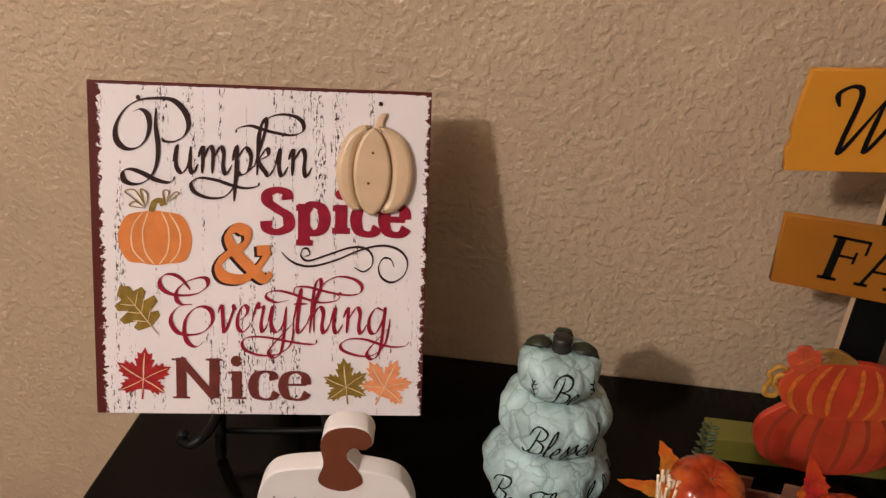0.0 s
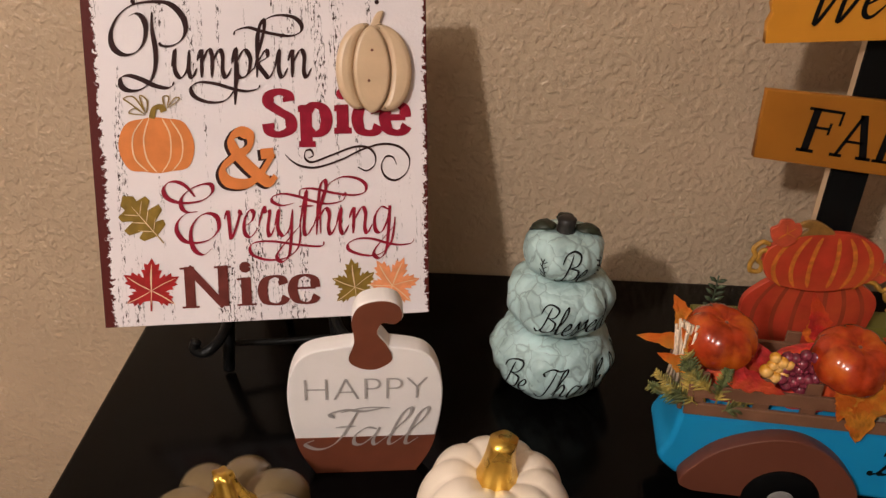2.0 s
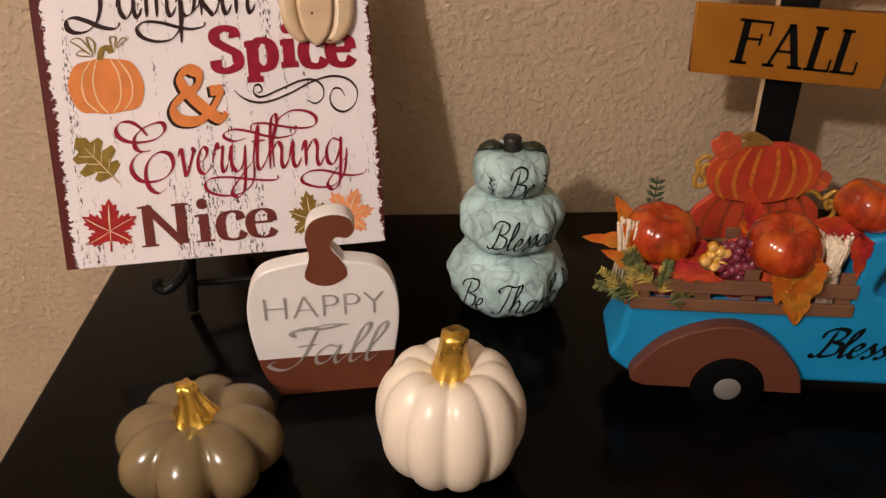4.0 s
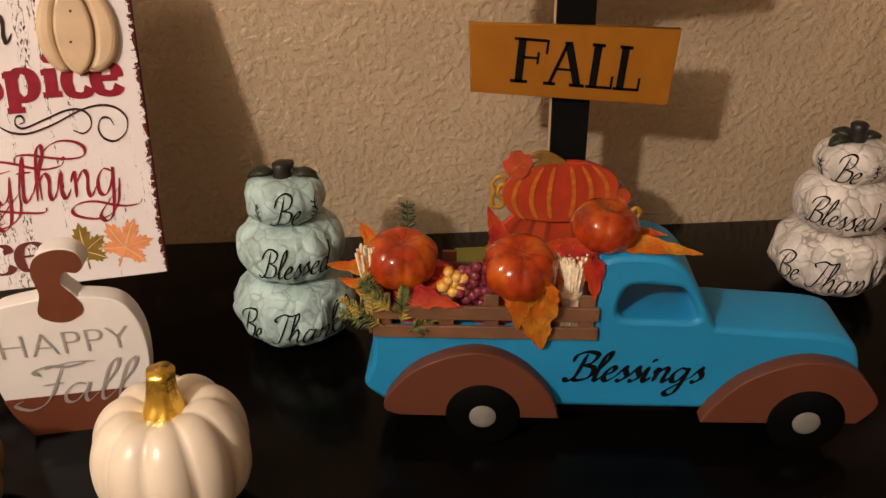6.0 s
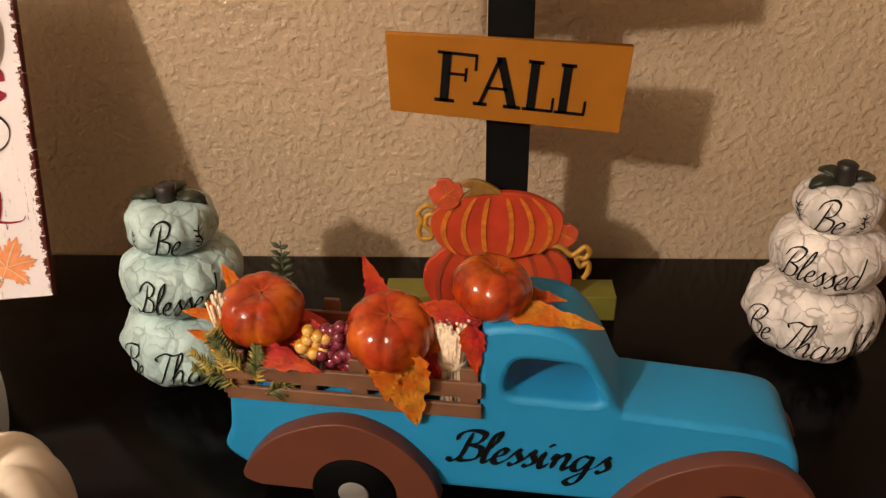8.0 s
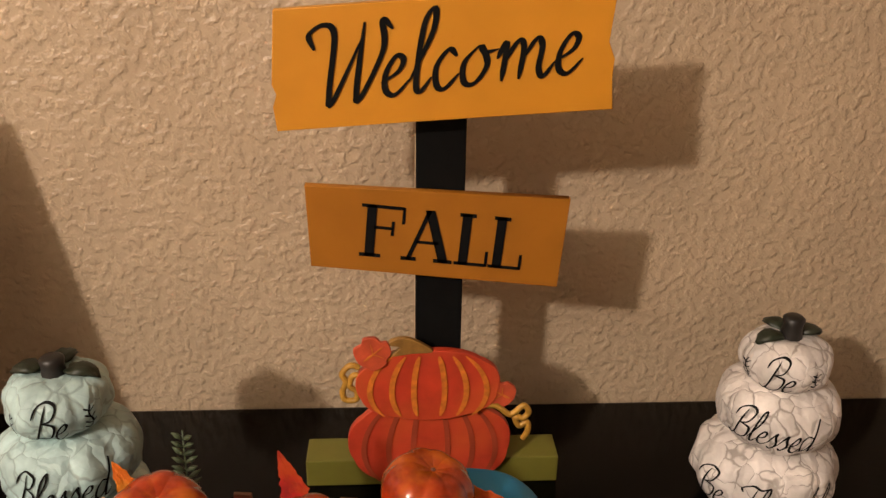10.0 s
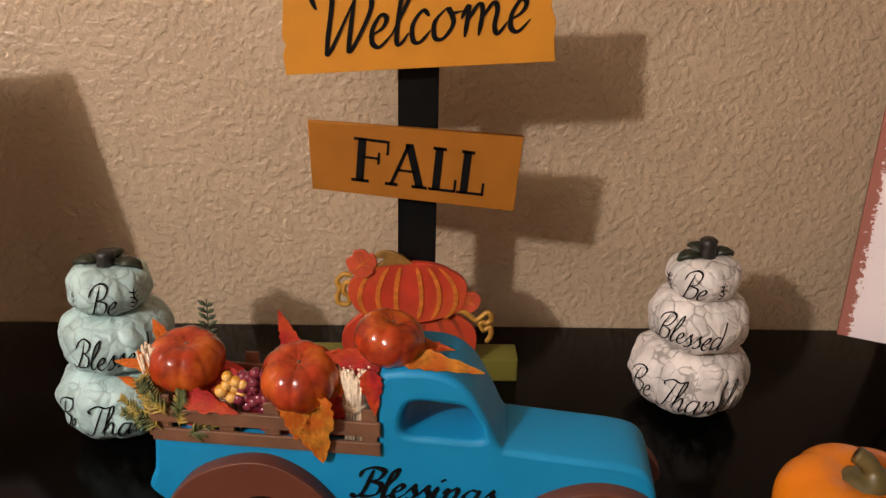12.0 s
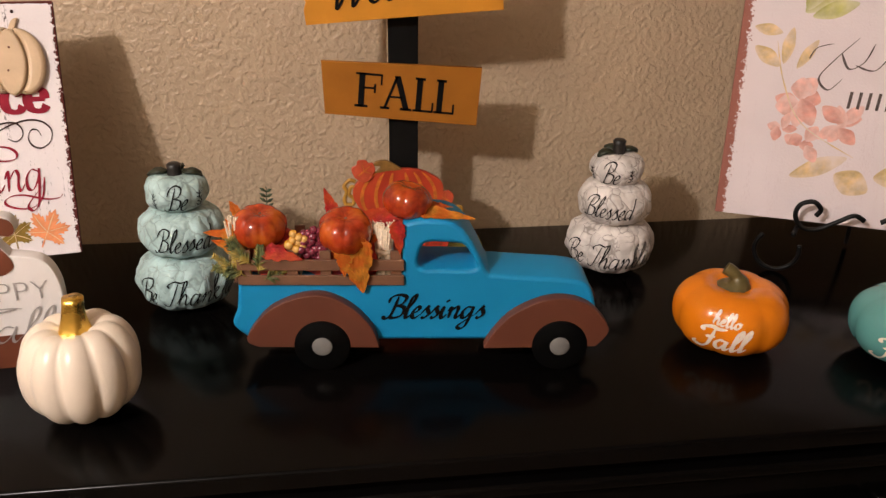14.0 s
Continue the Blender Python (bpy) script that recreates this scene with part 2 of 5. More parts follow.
M_WELC = mat("ochre_paint", (0.60, 0.245, 0.018), 0.5, vary=0.07, scale=14, bump=0.0003, bscale=110, spec=0.35)
M_FALLB = mat("caramel_paint", (0.345, 0.125, 0.011), 0.62, vary=0.09, scale=14, bump=0.0003, bscale=110, spec=0.22)
M_LETTER = mat("black_ink", (0.004, 0.004, 0.004), 0.6, vary=0.1, spec=0.12)
M_POST = mat("black_post_paint", (0.004, 0.004, 0.004), 0.6, vary=0.3, scale=20, bump=0.0002, spec=0.12)
M_GREENB = mat("olive_block_paint", (0.15, 0.135, 0.02), 0.5, vary=0.1, scale=20)
M_CUTR = mat("red_orange_paint", (0.55, 0.050, 0.022), 0.4, vary=0.2, scale=30, second=(0.60, 0.085, 0.026))
M_CUTY = mat("yellow_stroke_paint", (0.66, 0.19, 0.025), 0.45, vary=0.2, scale=120)
M_CUTB = mat("brown_stroke_paint", (0.27, 0.135, 0.03), 0.45, vary=0.2, scale=120)
M_CUTL = mat("coral_leaf_paint", (0.58, 0.085, 0.035), 0.45, vary=0.2, scale=60)
M_CUTT = mat("tendril_paint", (0.50, 0.25, 0.035), 0.45, vary=0.2, scale=120)
M_CUTE = mat("cutout_edge", (0.35, 0.05, 0.02), 0.5)
M_PINKW = mat("white_script", (0.85, 0.72, 0.62), 0.4)
M_WCORAL = mat("coral_watercolour", (0.79, 0.43, 0.36), 0.6, vary=0.25, scale=60, second=(0.80, 0.62, 0.60), cut=(0.40, 0.62))
M_WCORALD = mat("deep_coral_watercolour", (0.70, 0.30, 0.24), 0.6, vary=0.25, scale=60, second=(0.80, 0.52, 0.46), cut=(0.40, 0.60))
M_WOCHRE = mat("ochre_watercolour", (0.68, 0.48, 0.22), 0.6, vary=0.25, scale=60, second=(0.78, 0.66, 0.60), cut=(0.42, 0.65))
M_WGREEN = mat("green_watercolour", (0.50, 0.48, 0.14), 0.6, vary=0.25, scale=40, second=(0.76, 0.70, 0.58), cut=(0.42, 0.65))
M_GREYINK = mat("grey_ink", (0.12, 0.09, 0.085), 0.55, spec=0.12, vary=0.2, scale=90)


# ---- builders ----
UPRIGHT = Matrix.Rotation(math.pi / 2, 4, "X")


def thing(name, m, label, category, group=""):
    e = new(name)
    e.empty_display_size = 0.02
    e.matrix_world = m
    return tagged(e, label, category, group)


def part_mesh(name, me, material, parent=None, label="", m=None, smooth=True):
    ob = new(name, me)
    me.materials.clear()
    me.materials.append(material)
    if smooth:
        me.polygons.foreach_set("use_smooth", [True] * len(me.polygons))
    if parent:
        ob.parent = parent
    if m is not None:
        ob.matrix_local = m
    if label:
        ob["label"] = label
    return ob


def part(name, bm, material, parent=None, label="", m=None, smooth=True):
    me = bpy.data.meshes.new(name)
    bm.to_mesh(me)
    bm.free()
    return part_mesh(name, me, material, parent, label, m, smooth)


def box_bm(sx, sy, sz, bevel=0.0, at=(0, 0, 0), seg=2):
    bm = bmesh.new()
    bmesh.ops.create_cube(bm, size=1)
    bmesh.ops.scale(bm, vec=(sx, sy, sz), verts=bm.verts)
    if bevel:
        bmesh.ops.bevel(bm, geom=bm.edges[:], offset=bevel, segments=seg, profile=0.6, affect="EDGES")
    bmesh.ops.translate(bm, vec=at, verts=bm.verts)
    return bm


def spline(pts, n=8, closed=False):
    """Points on a smooth curve through pts."""
    p = [Vector(q) for q in pts]
    k = len(p)
    out = []
    for i in range(k if closed else k - 1):
        a = p[(i - 1) % k] if closed or i else p[0]
        b, c = p[i], p[(i + 1) % k]
        d = p[(i + 2) % k] if closed or i + 2 < k else p[-1]
        for s in range(n):
            t = s / n
            out.append(0.5 * (2 * b + (c - a) * t + (2 * a - 5 * b + 4 * c - d) * t * t + (3 * b - a - 3 * c + d) * t ** 3))
    if not closed:
        out.append(p[-1])
    return out


def cutout_mesh(loops, depth, bevel=0.0, lie=False):
    """A flat board cut to the closed loops (x, z), front face at y = 0, depth behind it."""
    cu = bpy.data.curves.new("cut", "CURVE")
    cu.dimensions, cu.fill_mode, cu.extrude, cu.bevel_depth, cu.bevel_resolution = "2D", "BOTH", max(1e-5, depth / 2 - bevel), bevel, 2
    cu.offset = -bevel
    for loop in loops:
        s = cu.splines.new("POLY")
        s.points.add(len(loop) - 1)
        for q, v in zip(s.points, loop):
            q.co = (v[0], v[1], 0, 1)
        s.use_cyclic_u = True
    ob = bpy.data.objects.new("cut", cu)
    scene.collection.objects.link(ob)
    me = bpy.data.meshes.new_from_object(ob.evaluated_get(bpy.context.evaluated_depsgraph_get()))
    bpy.data.objects.remove(ob)
    bpy.data.curves.remove(cu)
    me.transform(Matrix.Translation((0, depth / 2, 0)) @ UPRIGHT)
    return me


def cutout(name, loops, depth, material, parent, label="", at=(0, 0, 0), bevel=0.0, smooth=False, turn=0):
    me = cutout_mesh(loops, depth, bevel)
    return part_mesh(name, me, material, parent, label, pose(*at, 0, turn, 0), smooth)


def lathe_bm(profile, n=32):
    """A turned solid from (radius, height) pairs."""
    bm = bmesh.new()
    rings = [[bm.verts.new((r * math.cos(2 * math.pi * i / n), r * math.sin(2 * math.pi * i / n), z)) for i in range(n)] for r, z in profile]
    for a, b in zip(rings, rings[1:]):
        for i in range(n):
            bm.faces.new((a[i], a[(i + 1) % n], b[(i + 1) % n], b[i]))
    bm.faces.new(rings[0][::-1])
    bm.faces.new(rings[-1])
    return bm


def pumpkin_bm(R, H, ribs, groove=0.12, dimple=0.22, nu=None, nv=28, square=2.4, twist=0.0, seed=0.0, rough=0.0, sharp=1.0):
    """A ribbed pumpkin that stands on z = 0."""
    nu = nu or ribs * 10
    bm = bmesh.new()
    rings = []
    for j in range(nv + 1):
        v = math.pi * j / nv
        c, s = math.cos(v), math.sin(v)
        rad = abs(s) ** (2 / square)
        hgt = -math.copysign(abs(c) ** (2 / square), c)
        ring = []
        for i in range(nu):
            u = 2 * math.pi * i / nu
            w = abs(math.sin(ribs * u / 2 + twist * hgt)) ** (0.75 * sharp)
            k = 1 - groove * (1 - w) * min(1, rad * 1.4)
            dip = dimple * H * math.exp(-(rad / 0.42) ** 2) * (1 if hgt > 0 else 0.5)
            x, y = R * rad * k * math.cos(u), R * rad * k * math.sin(u)
            z = H / 2 + (hgt * H / 2) * (1 - 0.35 * groove * (1 - w)) - math.copysign(dip, hgt)
            if rough:
                f = 1 + rough * noise.noise(Vector((x, y, z)) * 55 + Vector((seed, 0, 0)))
                x, y = x * f, y * f
            ring.append((x, y, max(z, 0)))
        rings.append(ring)
    bot, topv = bm.verts.new((0, 0, rings[0][0][2])), bm.verts.new((0, 0, rings[-1][0][2]))
    vr = [[bm.verts.new(p) for p in r] for r in rings[1:-1]]
    for a, b in zip(vr, vr[1:]):
        for i in range(nu):
            bm.faces.new((a[i], a[(i + 1) % nu], b[(i + 1) % nu], b[i]))
    for i in range(nu):
        bm.faces.new((bot, vr[0][(i + 1) % nu], vr[0][i]))
        bm.faces.new((topv, vr[-1][i], vr[-1][(i + 1) % nu]))
    return bm


def tube_bm(pts, radii, n=10, flat=1.0):
    """A round rod along 3D points."""
    bm = bmesh.new()
    pts = [Vector(p) for p in pts]
    if isinstance(radii, float):
        radii = [radii] * len(pts)
    up = Vector((0.13, 0.21, 0.97)).normalized()
    rings = []
    for i, p in enumerate(pts):
        d = (pts[min(i + 1, len(pts) - 1)] - pts[max(i - 1, 0)]).normalized()
        s = d.cross(up)
        s = s.normalized() if s.length > 1e-4 else Vector((1, 0, 0))
        t = s.cross(d).normalized()
        up = t
        rings.append([bm.verts.new(p + radii[i] * (math.cos(2 * math.pi * k / n) * s + flat * math.sin(2 * math.pi * k / n) * t)) for k in range(n)])
    for a, b in zip(rings, rings[1:]):
        for k in range(n):
            bm.faces.new((a[k], a[(k + 1) % n], b[(k + 1) % n], b[k]))
    bm.faces.new(rings[0][::-1])
    bm.faces.new(rings[-1])
    return bm


LAYER = [0]


def ribbon(bm, pts, thin, thick, nib=0.6, wrap=None, taper=True):
    """A pen stroke in the plane y = 0, broad across the nib's angle; wrap bends it onto a surface.
    Later strokes and the later end of a stroke lie a hair above what they cross."""
    pts = [Vector((p[0], p[1])) for p in pts]
    n = len(pts)
    prev = None
    LAYER[0] = (LAYER[0] + 1) % 9
    for i, p in enumerate(pts):
        d = pts[min(i + 1, n - 1)] - pts[max(i - 1, 0)]
        a = math.atan2(d.y, d.x)
        w = thin + (thick - thin) * abs(math.sin(a - nib)) ** 1.6
        if taper:
            w *= min(1, 0.35 + 1.3 * min(i, n - 1 - i) / max(4, n * 0.25))
        s = Vector((-math.sin(a), math.cos(a))) * w / 2
        up = 0.00004 * LAYER[0] + 0.00003 * i / n
        pair = []
        for q in (p + s, p - s):
            pair.append(bm.verts.new(wrap(q.x, q.y, up) if wrap else (q.x, -up, q.y)))
        if prev:
            bm.faces.new((prev[0], prev[1], pair[1], pair[0]))
        prev = pair


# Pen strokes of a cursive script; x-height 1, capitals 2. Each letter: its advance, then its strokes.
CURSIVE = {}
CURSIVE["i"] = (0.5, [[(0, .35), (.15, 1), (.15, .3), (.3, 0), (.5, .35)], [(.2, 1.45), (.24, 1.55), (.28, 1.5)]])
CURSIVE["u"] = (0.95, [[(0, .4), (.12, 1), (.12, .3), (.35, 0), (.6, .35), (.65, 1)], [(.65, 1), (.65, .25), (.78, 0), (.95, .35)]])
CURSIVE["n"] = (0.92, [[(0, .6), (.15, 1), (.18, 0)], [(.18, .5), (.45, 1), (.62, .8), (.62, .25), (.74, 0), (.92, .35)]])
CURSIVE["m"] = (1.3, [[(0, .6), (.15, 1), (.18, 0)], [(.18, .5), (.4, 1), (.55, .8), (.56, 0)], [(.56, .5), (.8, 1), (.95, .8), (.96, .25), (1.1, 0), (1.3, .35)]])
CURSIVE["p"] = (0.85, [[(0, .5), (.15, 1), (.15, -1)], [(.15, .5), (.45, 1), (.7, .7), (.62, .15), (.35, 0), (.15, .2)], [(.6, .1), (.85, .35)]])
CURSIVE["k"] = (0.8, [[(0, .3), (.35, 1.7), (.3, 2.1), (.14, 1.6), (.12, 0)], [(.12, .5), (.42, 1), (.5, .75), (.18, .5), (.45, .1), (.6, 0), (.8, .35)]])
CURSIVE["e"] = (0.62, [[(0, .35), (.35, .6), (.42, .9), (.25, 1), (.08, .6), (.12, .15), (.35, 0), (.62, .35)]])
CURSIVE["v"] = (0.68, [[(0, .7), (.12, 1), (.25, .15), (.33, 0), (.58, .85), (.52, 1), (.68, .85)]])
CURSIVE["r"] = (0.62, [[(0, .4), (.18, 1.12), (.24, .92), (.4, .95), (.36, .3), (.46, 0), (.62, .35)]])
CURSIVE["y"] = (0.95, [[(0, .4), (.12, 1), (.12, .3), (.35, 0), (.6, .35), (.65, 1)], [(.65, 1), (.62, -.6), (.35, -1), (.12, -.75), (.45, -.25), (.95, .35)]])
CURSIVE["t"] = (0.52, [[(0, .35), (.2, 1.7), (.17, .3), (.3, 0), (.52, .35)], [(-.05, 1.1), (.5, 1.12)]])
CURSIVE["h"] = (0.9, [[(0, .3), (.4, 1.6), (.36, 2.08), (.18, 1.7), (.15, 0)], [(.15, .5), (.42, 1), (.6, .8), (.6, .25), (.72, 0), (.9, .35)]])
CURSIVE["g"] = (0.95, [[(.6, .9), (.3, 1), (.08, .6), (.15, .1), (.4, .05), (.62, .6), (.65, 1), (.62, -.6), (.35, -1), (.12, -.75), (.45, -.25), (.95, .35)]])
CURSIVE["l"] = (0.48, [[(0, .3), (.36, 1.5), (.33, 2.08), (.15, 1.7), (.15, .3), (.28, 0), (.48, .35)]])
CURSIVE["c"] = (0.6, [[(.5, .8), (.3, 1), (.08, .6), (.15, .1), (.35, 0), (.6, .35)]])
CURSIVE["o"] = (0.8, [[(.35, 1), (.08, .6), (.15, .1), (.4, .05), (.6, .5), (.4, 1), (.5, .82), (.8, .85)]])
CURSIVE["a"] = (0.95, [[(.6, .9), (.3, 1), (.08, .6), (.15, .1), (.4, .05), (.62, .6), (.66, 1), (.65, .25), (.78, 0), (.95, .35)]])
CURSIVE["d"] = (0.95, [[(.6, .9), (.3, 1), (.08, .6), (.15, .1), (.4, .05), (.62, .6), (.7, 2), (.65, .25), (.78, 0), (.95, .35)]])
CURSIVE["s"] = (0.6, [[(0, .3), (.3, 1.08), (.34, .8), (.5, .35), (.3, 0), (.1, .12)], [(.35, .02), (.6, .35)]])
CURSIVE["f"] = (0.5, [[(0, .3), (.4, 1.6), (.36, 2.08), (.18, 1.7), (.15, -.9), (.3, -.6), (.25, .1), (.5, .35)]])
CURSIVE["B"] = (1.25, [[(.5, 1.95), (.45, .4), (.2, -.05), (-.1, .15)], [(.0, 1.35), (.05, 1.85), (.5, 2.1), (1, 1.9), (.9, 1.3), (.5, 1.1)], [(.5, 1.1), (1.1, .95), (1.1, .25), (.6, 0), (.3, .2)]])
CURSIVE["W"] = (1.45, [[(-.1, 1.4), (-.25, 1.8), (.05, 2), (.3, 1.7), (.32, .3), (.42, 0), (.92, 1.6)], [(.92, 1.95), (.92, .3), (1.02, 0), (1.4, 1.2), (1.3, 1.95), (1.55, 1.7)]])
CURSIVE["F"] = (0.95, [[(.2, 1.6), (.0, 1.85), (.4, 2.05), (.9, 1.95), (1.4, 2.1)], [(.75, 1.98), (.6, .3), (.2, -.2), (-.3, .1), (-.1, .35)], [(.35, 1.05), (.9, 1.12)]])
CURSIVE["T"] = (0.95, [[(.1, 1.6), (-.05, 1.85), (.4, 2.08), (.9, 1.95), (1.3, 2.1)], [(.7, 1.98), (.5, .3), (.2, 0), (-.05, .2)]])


def script(words, x, z, size, thin, thick, slant=0.25, wide=1.0, rise=0.0, wrap=None, bm=None, nib=0.6):
    """Cursive words from (x, z) on the baseline, size high in the small letters."""
    bm = bm or bmesh.new()
    pen = 0.0
    for c in words:
        if c == " ":
            pen += 0.6
            continue
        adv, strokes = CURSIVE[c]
        for st in strokes:
            path = []
            for px, pz in spline([(a, b) for a, b in st], 7):
                gx = (pen + px) * size * wide + slant * pz * size
                path.append((x + gx, z + pz * size + rise * gx))
            ribbon(bm, path, thin, thick, nib, wrap)
        pen += adv
    return bm


def strokes_bm(lines, thin, thick, nib=0.6, n=10, taper=True):
    bm = bmesh.new()
    for st in lines:
        ribbon(bm, spline(st, n), thin, thick, nib, None, taper)
    return bm


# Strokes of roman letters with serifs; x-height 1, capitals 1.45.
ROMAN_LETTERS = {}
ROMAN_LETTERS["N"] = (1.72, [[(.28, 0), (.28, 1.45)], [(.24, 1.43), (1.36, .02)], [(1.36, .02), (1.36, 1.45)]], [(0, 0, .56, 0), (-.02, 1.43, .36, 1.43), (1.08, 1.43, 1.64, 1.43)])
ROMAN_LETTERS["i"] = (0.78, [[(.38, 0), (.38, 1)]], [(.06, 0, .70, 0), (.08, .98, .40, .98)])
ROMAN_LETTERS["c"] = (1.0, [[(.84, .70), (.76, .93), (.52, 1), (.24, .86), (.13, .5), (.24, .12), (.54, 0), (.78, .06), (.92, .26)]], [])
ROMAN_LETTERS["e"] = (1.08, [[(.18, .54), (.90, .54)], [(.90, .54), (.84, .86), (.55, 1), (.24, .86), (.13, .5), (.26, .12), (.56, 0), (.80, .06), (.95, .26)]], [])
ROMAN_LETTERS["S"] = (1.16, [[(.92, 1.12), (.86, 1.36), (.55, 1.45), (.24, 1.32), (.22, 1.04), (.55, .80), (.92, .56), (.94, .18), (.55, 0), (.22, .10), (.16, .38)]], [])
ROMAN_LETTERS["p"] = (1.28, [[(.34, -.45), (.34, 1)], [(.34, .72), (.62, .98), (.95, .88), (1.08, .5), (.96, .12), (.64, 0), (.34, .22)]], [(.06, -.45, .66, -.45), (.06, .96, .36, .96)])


def roman(words, x, z, size, thin, thick, slab, wide=1.0):
    """Roman words from (x, z) on the baseline, size high in the small letters."""
    bm = bmesh.new()
    pen = 0.0
    for c in words:
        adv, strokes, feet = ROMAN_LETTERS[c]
        for st in strokes:
            pts = spline(st, 7) if len(st) > 2 else [Vector(st[0]).lerp(Vector(st[1]), k / 6) for k in range(7)]
            ribbon(bm, [(x + (pen + q.x) * size * wide, z + q.y * size) for q in pts], thin * size, thick * size, 0.0, None, False)
        for x0, z0, x1, z1 in feet:
            pts = [(x + (pen + x0 + (x1 - x0) * k / 4) * size * wide, z + (z0 + slab / 2 * (1 if z0 < .5 else -1)) * size) for k in range(5)]
            ribbon(bm, pts, slab * size, slab * size, 0.0, None, False)
        if c == "i":
            dot = [(x + (pen + .37) * size * wide + 0.10 * size * math.cos(q), z + 1.36 * size + 0.10 * size * math.sin(q)) for q in [k * 0.7 for k in range(10)]]
            ribbon(bm, dot, 0.2 * size, 0.2 * size, 0.0, None, False)
        pen += adv
    return bm


def print_mesh(words, size, bold=0.0, shear=0.0, sx=1.0, depth=0.0):
    """Words in the built-in letters, standing upright, from the origin to the right."""
    cu = bpy.data.curves.new("words", "FONT")
    cu.body, cu.size, cu.offset, cu.shear, cu.extrude, cu.resolution_u = words, size, bold, shear, depth, 4
    ob = bpy.data.objects.new("words", cu)
    scene.collection.objects.link(ob)
    me = bpy.data.meshes.new_from_object(ob.evaluated_get(bpy.context.evaluated_depsgraph_get()))
    bpy.data.objects.remove(ob)
    bpy.data.curves.remove(cu)
    me.transform(UPRIGHT @ Matrix.Diagonal((sx, 1, 1, 1)))
    return me


def bars_bm(bars):
    """Slanted bars (x0, z0, x1, z1, width) in the plane y = 0."""
    bm = bmesh.new()
    for x0, z0, x1, z1, w in bars:
        d = Vector((x1 - x0, z1 - z0))
        if abs(d.x) > abs(d.y) * 3:
            o = Vector((0, w / 2))
        else:
            o = Vector((w / 2, 0))
        vs = [bm.verts.new((p[0], 0, p[1])) for p in ((x0 - o.x, z0 - o.y), (x1 - o.x, z1 - o.y), (x1 + o.x, z1 + o.y), (x0 + o.x, z0 + o.y))]
        bm.faces.new(vs)
    return bm


def maple_loop(R, lobes=5, valley=0.5, spread=4.2, seed=1):
    """The outline of a maple leaf with toothed lobes, its stem at the bottom."""
    rnd = random.Random(seed)
    pts = [(0.025 * R, -0.62 * R), (0.03 * R, -0.30 * R)]
    step = spread / (lobes - 1)
    for k in range(lobes):
        a = math.pi / 2 - spread / 2 + k * step
        r = R * (1.0 - 0.42 * abs(k / (lobes - 1) - 0.5)) * rnd.uniform(0.92, 1.06)
        rim = [(0.52, 0.44), (0.70, 0.42), (0.66, 0.29), (0.86, 0.25), (0.80, 0.13), (1.0, 0.0)]
        for f, w in rim:
            pts.append((r * f * math.cos(a - step * w), r * f * math.sin(a - step * w)))
        for f, w in rim[-2::-1]:
            pts.append((r * f * math.cos(a + step * w), r * f * math.sin(a + step * w)))
        if k < lobes - 1:
            pts.append((R * valley * 0.80 * math.cos(a + step / 2), R * valley * 0.80 * math.sin(a + step / 2)))
    return pts + [(-0.03 * R, -0.30 * R), (-0.025 * R, -0.62 * R)]


def oak_loop(L, w):
    """The outline of a lobed leaf along z, its stem end at the origin."""
    side = []
    for z, f in ((0.0, 0.03), (0.16, 0.04), (0.22, 0.62), (0.31, 0.70), (0.36, 0.34), (0.44, 0.95), (0.55, 1.0), (0.58, 0.40), (0.68, 0.80), (0.78, 0.78), (0.80, 0.34), (0.90, 0.36), (1.0, 0.0)):
        side.append((f * w, z * L))
    return side + [(-x, z) for x, z in side[-2::-1]]


def leaf_bm(L, W, curl=0.2, fold=0.25, lobes=3, seed=0, n=18):
    """A crinkled cloth leaf along +x: pointed lobes, pleats along the veins, curled at the tip."""
    rnd = random.Random(seed)
    bm = bmesh.new()
    rows = []
    cols = [k / 6 - 1 for k in range(13)]
    teeth = [rnd.uniform(0.80, 1.12) for _ in range(n + 1)]
    for i in range(n + 1):
        t = i / n
        w = W / 2 * (min(1.0, t / 0.24) ** 0.7) * (1 - max(0.0, (t - 0.20) / 0.80)) ** 0.85
        w = w * (0.86 + 0.20 * abs(math.sin(t * math.pi * lobes + 0.4))) * teeth[i] + 0.0004
        row = []
        for k, q in enumerate(cols):
            pleat = 0.055 * W * math.cos(math.pi * k) * (1 - t) * (1 - 0.5 * abs(q))
            row.append(bm.verts.new((L * t - 0.10 * W * abs(q) * (1 - t), w * q, curl * L * t * t + fold * w * abs(q) + pleat + rnd.uniform(-0.025, 0.025) * W)))
        rows.append(row)
    for a, b in zip(rows, rows[1:]):
        for k in range(12):
            bm.faces.new((a[k], a[k + 1], b[k + 1], b[k]))
    bmesh.ops.solidify(bm, geom=bm.faces[:], thickness=0.0006)
    return bm


# ---- room ----
def slab(name, sx, sy, sz, at, material, label, category):
    return tagged(part(name, box_bm(sx, sy, sz, 0, at), material, smooth=False), label, category, kind="structure")


